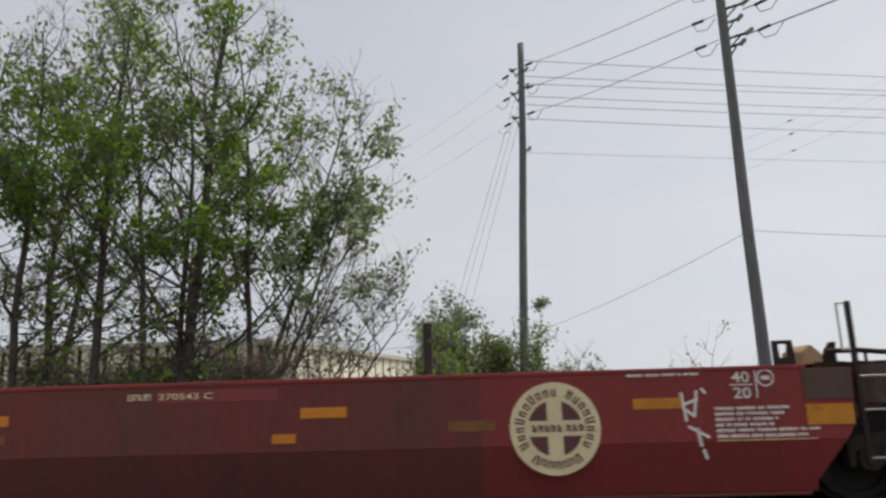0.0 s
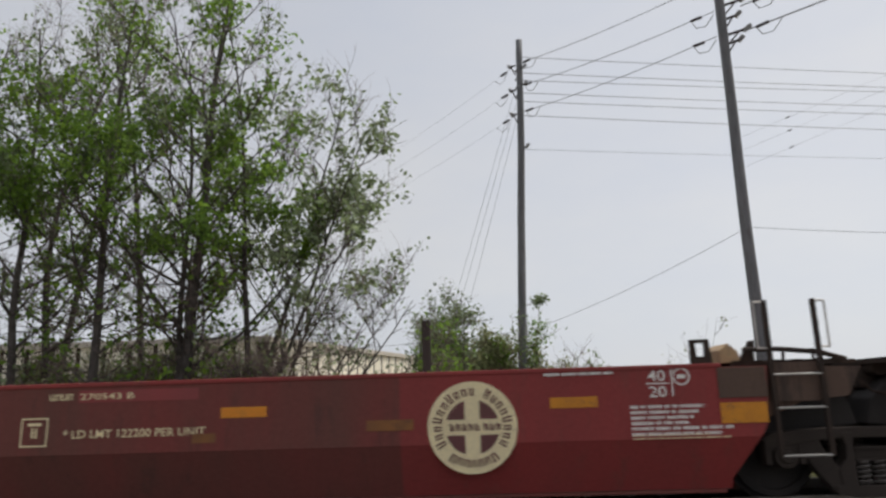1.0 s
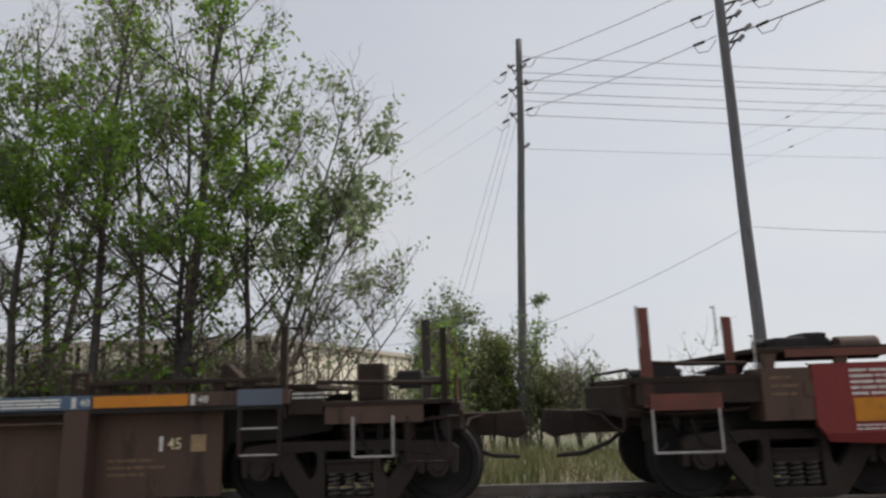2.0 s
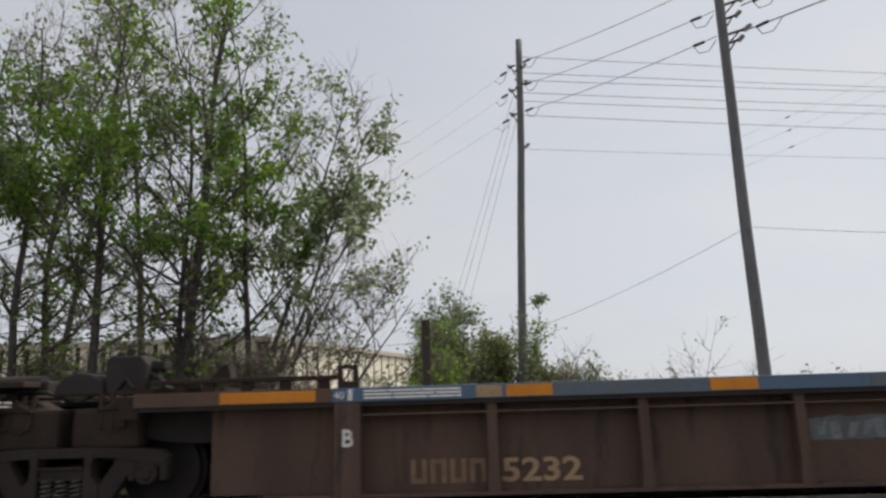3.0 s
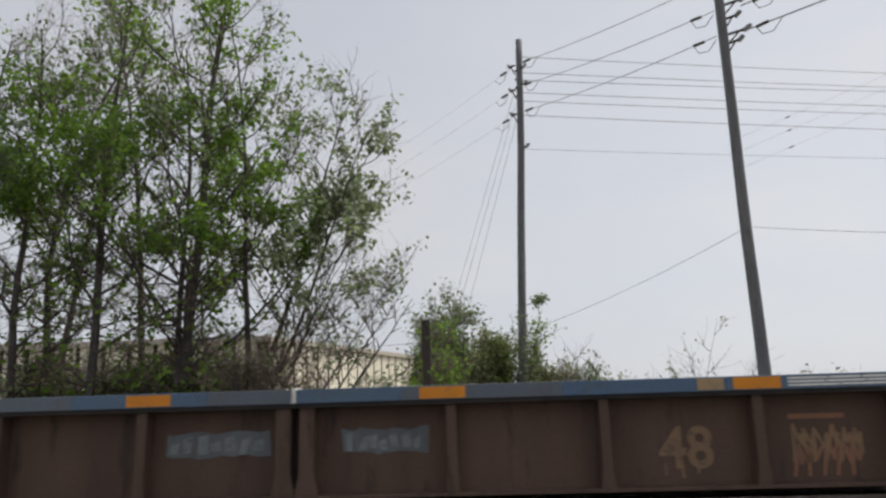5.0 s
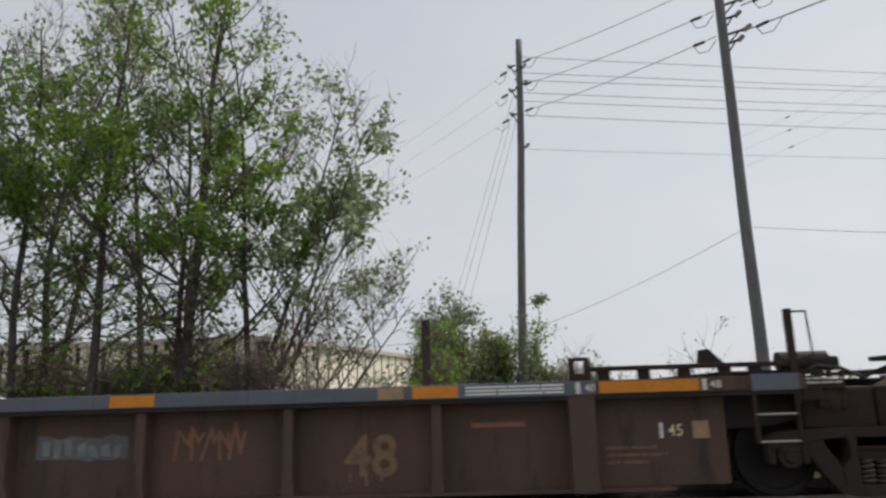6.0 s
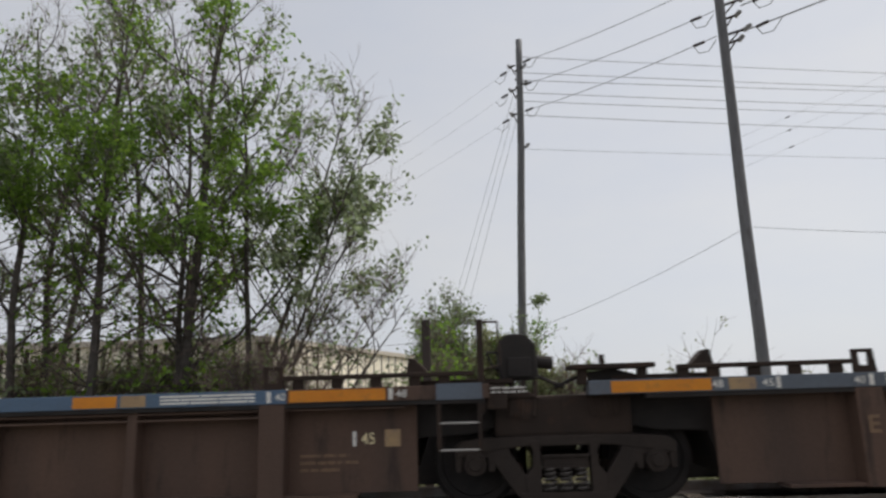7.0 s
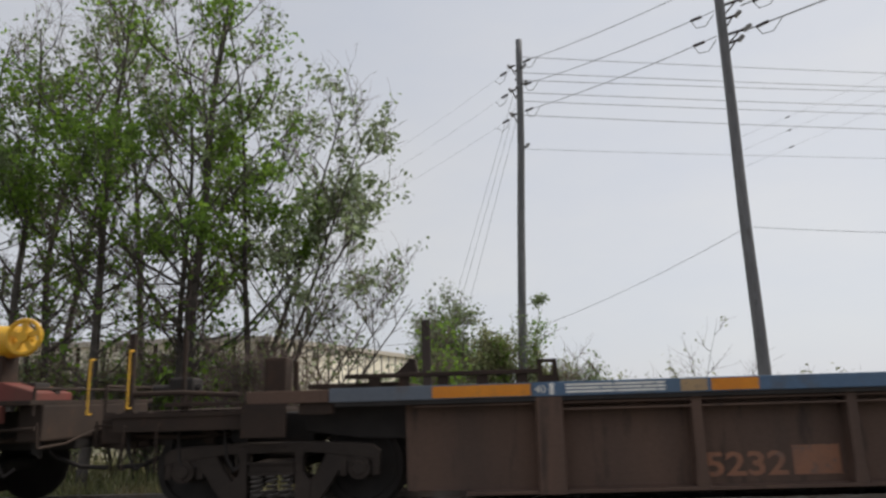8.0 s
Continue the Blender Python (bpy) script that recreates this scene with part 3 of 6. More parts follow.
def crown_edge(p):
    """The open edge of the grove towards the poles: how far its crowns reach at each height."""
    heights = (0.5, 1.6, 3.0, 4.2, 6.0, 7.8, 8.6, 9.3, 10.4, 11.5)
    reach = (-3.2, -2.4, -1.5, -1.1, -1.1, -1.45, -2.35, -3.5, -4.7, -5.8)
    z = p.z
    edge = float(np.interp(z, heights, reach)) + 0.5 * noise.noise(Vector((p.x * 0.8, p.y * 0.8, z * 1.1))) - 0.1
    return p.x < edge + (p.y - 14.5) * -0.1


def build_plants():
    young = "slender young tree in fresh green spring leaf"
    SWAY.append(tree(-9.35, 14.0, 10.6, 0.105, 11, M_LEAF_A, young, limbs=20, first=0.24, spread=0.29, bare=0.2, per=9, leaf=0.13, low=30))
    # paler grey-green leaves here put haze into the crown's colour
    SWAY.append(tree(-9.05, 14.5, 11.6, 0.10, 12, M_LEAF_B, young, lean=(0.015, 0), limbs=21, first=0.24, spread=0.27, bare=0.3, per=9, leaf=0.13, low=30))
    SWAY.append(tree(-7.6, 13.5, 11.8, 0.11, 13, M_LEAF_A, young, lean=(0.035, 0), limbs=24, first=0.22, spread=0.27, bare=0.5, per=9, leaf=0.13, low=34))
    SWAY.append(tree(-6.1, 14.0, 11.2, 0.17, 14, M_LEAF_A, "spreading broadleaf tree with dark trunk and bright new leaves", limbs=26, first=0.2, spread=0.36, bare=0.2, per=10, leaf=0.13, stems=[(0.07, 0.02, 11.6, 0.14), (-0.08, 0.04, 9.8, 0.085)], inside=crown_edge, low=34))
    SWAY.append(tree(-5.05, 14.8, 9.2, 0.14, 15, M_LEAF_B, "wide-crowned tree with open grey-green foliage leaning out", limbs=13, first=0.28, spread=0.42, bare=0.34, per=6, leaf=0.145, bias=(0.6, 0, 0.1), stems=[(0.08, 0, 10.2, 0.085), (0.22, 0.05, 9.0, 0.07), (0.37, 0.05, 7.9, 0.06), (0.52, 0.08, 6.2, 0.045)], inside=crown_edge, low=6, forks=(4, 7)))
    SWAY.append(tree(-4.6, 15.4, 4.2, 0.08, 16, M_LEAF_B, "low half-bare tree arching out over the fence", limbs=12, first=0.4, spread=0.46, bare=0.72, per=5, leaf=0.12, bias=(0.8, 0, -0.1), stems=[(1.25, 0, 5.0, 0.045), (0.8, 0.1, 5.0, 0.042), (1.7, -0.1, 4.7, 0.032), (1.0, 0.2, 5.2, 0.035)], inside=crown_edge, up=0.03))
    # rear trees, hazed by the same paler leaf colour
    for i, (x, y, hgt) in enumerate(((-12.2, 15.5, 11.4), (-14.5, 14.2, 10.6), (-10.8, 17.5, 12.6), (-17.5, 15.0, 11.0), (-8.0, 17.0, 12.4))):
        SWAY.append(tree(x, y, hgt, 0.11, 30 + i, M_LEAF_B, young, limbs=15, spread=0.29, bare=0.7 if x > -9 else 0.35, per=8, leaf=0.13, low=12))
    # undergrowth below the trees
    brush = "tangled thin shrub with sparse leaves below the trees"
    for i, (x, y, h, mat, per) in enumerate(((-9.9, 15.2, 1.9, M_LEAF_A, 4), (-8.2, 15.8, 2.1, M_LEAF_B, 4), (-6.8, 14.6, 1.7, M_LEAF_B, 4), (-5.4, 14.4, 1.9, M_LEAF_A, 7), (-4.7, 13.6, 2.5, M_LEAF_B, 1), (-4.2, 14.0, 2.4, M_LEAF_C, 1), (-3.9, 14.4, 1.9, M_LEAF_C, 2), (-2.0, 14.5, 1.7, M_LEAF_B, 5), (-9.0, 15.0, 2.5, M_LEAF_B, 2), (-7.4, 15.2, 2.6, M_LEAF_C, 2), (-6.5, 15.4, 2.4, M_LEAF_C, 2), (-5.9, 15.0, 2.6, M_LEAF_A, 3), (-8.5, 14.6, 2.0, M_LEAF_C, 7), (-6.9, 14.9, 2.1, M_LEAF_C, 7), (-7.7, 14.9, 2.3, M_LEAF_B, 4), (-6.2, 15.2, 2.2, M_LEAF_B, 5), (-9.6, 14.8, 2.3, M_LEAF_C, 4), (-5.0, 14.7, 2.3, M_LEAF_C, 4), (-4.4, 14.9, 2.9, M_LEAF_C, 1))):
        tree(x, y, h, 0.04, 50 + i, mat, brush, name="shrub", limbs=9, first=0.1, spread=0.5, per=per, leaf=0.1, stems=[(0.25, 0, h, 0.022), (-0.3, 0.1, h * 0.85, 0.022), (0.02, -0.2, h, 0.022)], bare=0.35, forks=(3, 5), category="shrub")
    # bushes round the far pole
    bush = "dense dark green bush growing round the pole"
    for i, (x, y, h, mat, per, wide, leaves) in enumerate((
            (-1.15, 19.0, 4.2, M_LEAF_B, 8, 0.17, 0.10), (-0.8, 18.7, 4.45, M_LEAF_B, 6, 0.15, 0.10), (-1.2, 18.8, 3.0, M_LEAF_A, 8, 0.24, 0.11), (-0.45, 19.0, 3.9, M_LEAF_B, 4, 0.15, 0.10),
            (0.05, 20.2, 3.0, M_LEAF_C, 13, 0.24, 0.11), (0.42, 20.4, 3.15, M_LEAF_C, 14, 0.24, 0.11), (0.8, 20.5, 3.1, M_LEAF_C, 13, 0.24, 0.11),
            (1.0, 20.6, 3.7, M_LEAF_A, 7, 0.15, 0.10), (1.75, 20.6, 2.6, M_LEAF_C, 9, 0.22, 0.11), (2.2, 20.4, 2.3, M_LEAF_C, 7, 0.24, 0.11),
            (2.75, 19.6, 2.2, M_LEAF_B, 2, 0.22, 0.10), (3.25, 19.6, 2.35, M_LEAF_B, 4, 0.17, 0.10))):
        tree(x, y, h, 0.04, 70 + i, mat, bush, name="bush", limbs=10, first=0.15, spread=wide, per=per, leaf=leaves, stems=[(0.12, 0, h, 0.03), (-0.15, 0.1, h * 0.9, 0.03), (0.0, -0.2, h * 0.8, 0.03)], bare=0.25, forks=(3, 5), category="bush")
    for i, (x, h) in enumerate(((-0.66, 2.75), (-0.55, 2.3))):
        tree(x, 12.4, h, 0.03, 95 + i, M_LEAF_A, "narrow leafy shrub growing beside the timber post", name="shrub", limbs=10, first=0.3, spread=0.09, per=6, leaf=0.085, stems=[(0.03, 0, h, 0.014), (-0.03, 0.05, h * 0.8, 0.012)], bare=0.25, forks=(2, 3), category="shrub")
    # climber on the pole and thin saplings
    rnd = random.Random(9)
    th = thing("climbing_vine", pose(1.38, 19.8, -0.5), "leafy climbing vine clinging to the timber pole", "vine")
    stems, spots = [], []
    for k in range(5):
        b = branch(Vector((rnd.uniform(-0.12, 0.15), 0, 0)), Vector((0.03, 0, 1)), rnd.uniform(3.0, 4.6), 0.015, rnd, n=10, wob=0.03)
        stems.append(b)
        for m in range(110):
            q, _ = along(b[0], min(rnd.random(), 0.99))
            spots.append(q + Vector((rnd.gauss(0.05, 0.08), rnd.gauss(0, 0.10), rnd.gauss(0, 0.1))))
    side = branch(Vector((0.1, 0, 4.1)), Vector((0.8, 0, 0.15)), 0.55, 0.012, rnd, n=5, wob=0.1)
    stems.append(side)
    for m in range(160):
        q, _ = along(side[0], 0.5 + 0.49 * rnd.random())
        spots.append(q + Vector((rnd.gauss(0, 0.09), rnd.gauss(0, 0.08), rnd.gauss(0, 0.09))))
    v, f = tubes(stems, 5)
    mesh_part("stems", v, f, M_TWIG, th)
    v, f = leaf_mesh(spots, 0.11, rnd)
    mesh_part("leaves", v, f, M_LEAF_B, th, kind="stuff")
    sap = "thin nearly bare sapling with a few leaves"
    for i, (x, y, h, per, wide) in enumerate(((4.45, 16.2, 1.75, 6, 0.22), (6.1, 16, 2.2, 0, 0.10), (3.6, 18.0, 1.7, 10, 0.25), (4.0, 17.0, 1.6, 8, 0.25), (5.1, 16.5, 1.7, 8, 0.22), (7.4, 17.0, 1.6, 8, 0.25), (9.0, 17.5, 1.6, 8, 0.25), (2.6, 19.0, 2.9, 1, 0.10))):
        tree(x, y, h, 0.02, 90 + i, M_LEAF_C, sap, name="sapling", limbs=6, first=0.4, spread=wide, per=per, leaf=0.1, stems=[(0.10, 0, h, 0.010), (-0.1, 0, h * 0.7, 0.009)], bare=0.4, forks=(1, 2), category="sapling")
    tree(4.75, 16, 3.2, 0.02, 120, M_LEAF_C, "thin bare sapling leaning over, few leaves near its foot", name="sapling", limbs=3, first=0.6, spread=0.10, per=3, leaf=0.08, stems=[(0.15, 0, 3.3, 0.011), (0.12, 0.05, 2.6, 0.008), (-0.12, 0, 2.1, 0.007)], bare=0.7, forks=(0, 1), category="sapling")
    # rough grass behind the track
    v, f = [], []
    rnd = random.Random(21)
    for i in range(26000):
        x, y = rnd.uniform(-24, 16), 12.3 + 7 * rnd.random() ** 1.3
        h = rnd.uniform(0.12, 0.55) * (1 + 0.8 * noise.noise(Vector((x * 0.6, y * 0.6, 3))))
        a = rnd.uniform(0, 6.3)
        w = Vector((math.cos(a), math.sin(a), 0)) * 0.012
        tip = Vector((rnd.gauss(0, 0.12), rnd.gauss(0, 0.12), h))
        p = Vector((x, y, -0.47))
        k = len(v)
        v += [p - w, p + w, p + tip * 0.6 + w * 0.7, p + tip * 0.6 - w * 0.7, p + tip + Vector((tip.x, tip.y, 0)) * 0.4]
        f += [(k, k + 1, k + 2, k + 3), (k + 3, k + 2, k + 4)]
    g = mesh_part("grass", v, f, M_GRASS, None, "rough half-dry grass growing beside the railway", kind="stuff")
    tagged(g, category="grass")
    # distant tree line that closes the horizon
    rnd = random.Random(33)
    spots = []
    for i in range(42000):
        a = rnd.uniform(0, 2 * math.pi)
        rr = rnd.uniform(150, 190)
        p = Vector((math.sin(a) * rr, math.cos(a) * rr, 0))
        top = 1.5 + 1.6 * noise.noise(Vector((math.sin(a) * 9, math.cos(a) * 9, 0)))
        spots.append(p + Vector((0, 0, -0.5 + rnd.random() ** 0.7 * max(top, 0.4) )))
    v, f = leaf_mesh(spots, 1.6, rnd)
    g = mesh_part("distant_trees", v, f, M_LEAF_C, None, "low dark line of distant trees", kind="stuff")
    tagged(g, category="trees")


# ---------------------------------------------------------------- the train: articulated well cars
SPEED = 14.89
S = -1.45        # near face of a car's side, from its middle line
TRAIN = []       # (thing, place along the train at 0 s)
WHEELS = []


def on_train(name, u, label, category, group):
    th = thing(name, pose(u, YC, 0), label, category, group)
    TRAIN.append((th, u))
    return th


def coil(bm, x, y, z0, z1, r, turns, wire_r):
    pts = []
    n = turns * 10
    for i in range(n + 1):
        a = 2 * math.pi * i / 10
        pts.append(Vector((x + math.cos(a) * r, y + math.sin(a) * r, z0 + (z1 - z0) * i / n)))
    v, f = tubes([(pts, [wire_r] * len(pts))], 5)
    vs = [bm.verts.new(p) for p in v]
    for q in f:
        bm.faces.new([vs[i] for i in q])


def build_bogie():
    """A three-piece freight truck: two side frames, bolster, springs, two wheelsets."""
    th = thing("freight_truck", pose(0, YC, 0), "dusty cast steel freight truck with coil springs", "railway truck", "trucks of the train")
    for side in (-1, 1):
        y0, y1 = (side * 1.1 - 0.085, side * 1.1 + 0.085)
        bm = bmesh.new()
        prism(bm, [(-1.10, 0.50), (-1.13, 0.60), (-1.05, 0.665), (-0.80, 0.69), (-0.45, 0.705), (0.45, 0.705), (0.80, 0.69), (1.05, 0.665), (1.13, 0.60), (1.10, 0.50), (1.0, 0.53), (0.80, 0.55), (0.58, 0.585), (0.40, 0.60), (-0.40, 0.60), (-0.58, 0.585), (-0.80, 0.55), (-1.0, 0.53)], y0, y1, 0.014)
        for s in (-1, 1):
            prism(bm, [(s * 0.82, 0.60), (s * 0.575, 0.61), (s * 0.55, 0.53), (s * 0.42, 0.34), (s * 0.30, 0.16), (s * 0.46, 0.08), (s * 0.62, 0.28)], y0 + 0.01, y1 - 0.01, 0.014)
            prism(bm, [(s * 0.25, 0.66), (s * 0.37, 0.66), (s * 0.325, 0.54), (s * 0.335, 0.40), (s * 0.42, 0.30), (s * 0.40, 0.12), (s * 0.25, 0.12)], y0 - 0.008, y1 + 0.008, 0.012)
            prism(bm, [(s * 1.12, 0.57), (s * 1.04, 0.58), (s * 1.05, 0.36), (s * 1.11, 0.36)], y0 + 0.012, y1 - 0.012, 0.01)
            prism(bm, [(s * 0.79, 0.60), (s * 0.70, 0.60), (s * 0.715, 0.36), (s * 0.78, 0.36)], y0 + 0.012, y1 - 0.012, 0.01)
        prism(bm, [(-0.46, 0.07), (-0.46, 0.15), (0.46, 0.15), (0.46, 0.07), (0.3, 0.04), (-0.3, 0.04)], y0 - 0.01, y1 + 0.01, 0.012)
        fr = part("side_frame", bm, M_CAST, th)
        for s in (-1, 1):
            bm = bmesh.new()
            prism(bm, [(s * 0.915 - 0.16, 0.50), (s * 0.915 + 0.14, 0.50), (s * 0.915 + 0.12, 0.56), (s * 0.915 - 0.12, 0.56)], y0 + 0.02, y1 - 0.02)
            rod(bm, (s * 0.915, side * 0.98, 0.44), (s * 0.915, side * 1.205, 0.44), 0.125, 0.115, sides=20)
            rod(bm, (s * 0.915, side * 1.20, 0.44), (s * 0.915, side * 1.235, 0.44), 0.075, 0.06, sides=14)
            for k in range(3):
                a = 2.1 * k + 0.5
                rod(bm, (s * 0.915 + 0.085 * math.cos(a), side * 1.2, 0.44 + 0.085 * math.sin(a)), (s * 0.915 + 0.085 * math.cos(a), side * 1.225, 0.44 + 0.085 * math.sin(a)), 0.018, sides=6)
            part("bearing_cap", bm, M_CAST, fr)
        for xs in (-0.158, 0.0, 0.158):
            bm = bmesh.new()
            coil(bm, xs, side * 1.13, 0.15, 0.385, 0.056, 5, 0.015)
            part("coil_spring", bm, M_SPRING, fr)
    bm = one(-0.24, 0.24, -1.16, 1.16, 0.395, 0.50, bev=0.02)
    box(bm, -0.22, 0.22, -0.5, 0.5, 0.5, 0.72, bev=0.02)
    for s in (-1, 1):
        box(bm, -0.24, 0.24, s * 1.17 - 0.02, s * 1.17 + 0.02, 0.385, 0.405)
        box(bm, -0.24, 0.24, s * 1.17 - 0.02, s * 1.17 + 0.02, 0.49, 0.515)
    part("bolster", bm, M_CAST, th)
    for s in (-1, 1):
        part("brake_beam", prism(bmesh.new(), [(s * 0.42, 0.34), (s * 0.5, 0.34), (s * 0.5, 0.42), (s * 0.42, 0.42)], -0.85, 0.85), M_STEEL, th)
    for s in (-1, 1):
        bm = bmesh.new()
        prof = [(-0.70, 0.44), (-0.715, 0.475), (-0.745, 0.475), (-0.75, 0.44), (-0.80, 0.43), (-0.835, 0.425), (-0.835, 0.36), (-0.80, 0.35), (-0.785, 0.15), (-0.83, 0.12), (-0.83, 0.085)]
        seg = 28
        for side in (-1, 1):
            rings = []
            for y, r in prof:
                rings.append([bm.verts.new((math.cos(2 * math.pi * k / seg) * r, -side * y, math.sin(2 * math.pi * k / seg) * r)) for k in range(seg)])
            for a, b in zip(rings, rings[1:]):
                for k in range(seg):
                    bm.faces.new((a[k], a[(k + 1) % seg], b[(k + 1) % seg], b[k]))
            bm.faces.new(rings[0]), bm.faces.new(rings[-1])
        rod(bm, (0, -1.16, 0), (0, 1.16, 0), 0.08, sides=16)
        bmesh.ops.recalc_face_normals(bm, faces=bm.faces)
        w = part("wheelset", bm, M_GRIME, th, "pair of worn steel wheels on an axle")
        w.location = (s * 0.915, 0, 0.44)
    return th


def bracket_loop(parent, x, z, mat, w=0.19, h=0.24):
    """The upright guide loop at the end of a well."""
    bm = bmesh.new()
    y0, y1 = S + 0.03, S + 0.07
    prism(bm, [(x - w / 2, z), (x - w / 2, z + h), (x - w / 2 + 0.05, z + h), (x - w / 2 + 0.06, z)], y0, y1)
    prism(bm, [(x + w / 2 - 0.055, z), (x + w / 2 - 0.045, z + h), (x + w / 2, z + h), (x + w / 2 + 0.02, z)], y0, y1)
    box(bm, x - w / 2, x + w / 2, y0 - 0.002, y1 + 0.002, z + h - 0.035, z + h)
    box(bm, x - w / 2, x + w / 2, y0 - 0.002, y1 + 0.002, z - 0.02, z + 0.07)
    part("guide_loop", bm, mat, parent)


def ladder(parent, x0, x1, z0, z1, rungs, mat, rungmat, y=S - 0.02):
    bm = bmesh.new()
    for x in (x0, x1):
        box(bm, x - 0.022, x + 0.022, y, y + 0.05, z0, z1, bev=0.006)
    lad = part("ladder", bm, mat, parent)
    for z in rungs:
        part("rung", rod(bmesh.new(), (x0, y + 0.01, z), (x1, y + 0.01, z), 0.011), rungmat, lad)


def stirrup(parent, x0, x1, z0, z1, mat):
    y = S - 0.01
    part("step", path_rod(bmesh.new(), [(x0, y, z1), (x0, y, z0), (x1, y, z0), (x1, y, z1)], 0.013), mat, parent)


def grab(parent, x, z0, z1, mat, name="grab_iron"):
    y = S - 0.06
    part(name, path_rod(bmesh.new(), [(x, y + 0.08, z0), (x, y, z0), (x, y, z1), (x, y + 0.08, z1)], 0.0095), mat, parent)


def slats(parent, x0, step, n, y0, y1, z0, z1, width=0.10):
    """Raised bars across a deck, all alike."""
    bm = one(0, width, y0, y1, z0, z1)
    me = bpy.data.meshes.new("slat")
    bm.to_mesh(me)
    bm.free()
    me.materials.append(M_STEEL)
    for k in range(n):
        ob = new("slat", me)
        ob.parent = parent
        ob.location = (x0 + step * k, 0, 0)


def coupler(parent, x0, s):
    """Draft gear and knuckle at the end of a car; s is the way it points."""
    bm = bmesh.new()
    box(bm, min(x0, x0 + s * 0.75), max(x0, x0 + s * 0.75), -0.16, 0.16, 0.66, 0.92, bev=0.02)
    prism(bm, [(x0 + s * 0.7, 0.66), (x0 + s * 0.95, 0.62), (x0 + s * 1.08, 0.70), (x0 + s * 1.02, 0.94), (x0 + s * 0.7, 0.92)], -0.2, 0.16, 0.02)
    part("coupler", bm, M_STEEL, parent)
    hose = [Vector((x0 + s * 0.1, -0.45, 0.78)), Vector((x0 + s * 0.35, -0.46, 0.58)), Vector((x0 + s * 0.65, -0.44, 0.46)), Vector((x0 + s * 0.95, -0.42, 0.44))]
    part("air_hose", path_rod(bmesh.new(), hose, 0.025), M_GRIME, parent)


def end_clutter(parent, x0, x1, s, seed):
    """Pipes, levers, hoses and brackets that crowd the end of a car between x0 and x1."""
    rnd = random.Random(seed)
    tip = x1 if s > 0 else x0
    part("uncoupling_lever", path_rod(bmesh.new(), [(tip + s * 0.04, S + 0.12, 0.98), (tip + s * 0.06, S + 0.14, 0.72), (tip + s * 0.05, -0.8, 0.74), (tip + s * 0.10, -0.3, 0.86), (tip + s * 0.3, -0.1, 0.9)], 0.014), M_STEEL, parent)
    part("brake_pipe", path_rod(bmesh.new(), [(x0, -1.0, 0.82), ((x0 + x1) / 2, -1.02, 0.78), (x1, -0.9, 0.8)], 0.028), M_STEEL, parent)
    part("conduit", path_rod(bmesh.new(), [(x0, S + 0.16, 0.93), (x0 * 0.6 + x1 * 0.4, S + 0.15, 0.88), (x1, S + 0.16, 0.92)], 0.018), M_STEEL, parent)
    for k in range(4):
        x = x0 + (x1 - x0) * (k + rnd.uniform(0.2, 0.8)) / 4
        w = rnd.uniform(0.05, 0.13)
        y = rnd.uniform(-1.25, -0.9)
        part("bracket", prism(bmesh.new(), [(x - w, 1.0), (x + w, 1.0), (x + w * 0.5, rnd.uniform(0.55, 0.75)), (x - w * 0.6, rnd.uniform(0.6, 0.8))], y, y + 0.05, 0.006), M_GRIME if k % 2 else M_STEEL, parent)
    for k in range(3):
        x = x0 + (x1 - x0) * (k + rnd.uniform(0.3, 0.7)) / 3
        z = rnd.uniform(0.42, 0.6)
        part("air_hose", path_rod(bmesh.new(), [(x, -1.15, 0.95), (x + 0.05, -1.2, z + 0.14), (x + 0.13, -1.2, z), (x + 0.22, -1.15, z + 0.08)], 0.015), M_GRIME, parent)
    bm = one(tip - s * 0.55 - 0.14, tip - s * 0.55 + 0.14, -0.7, -0.4, 1.22, 1.42, bev=0.03)
    rod(bm, (tip - s * 0.75, -0.6, 1.3), (tip - s * 0.2, -0.6, 1.3), 0.05, sides=10)
    part("valve_body", bm, M_GRIME, parent)
    part("end_rail", path_rod(bmesh.new(), [(tip - s * 0.02, S + 0.14, 1.05), (tip - s * 0.02, S + 0.14, 1.33), (tip - s * 0.02, 0.9, 1.33), (tip - s * 0.02, 0.9, 1.05)], 0.017), M_STEEL, parent)


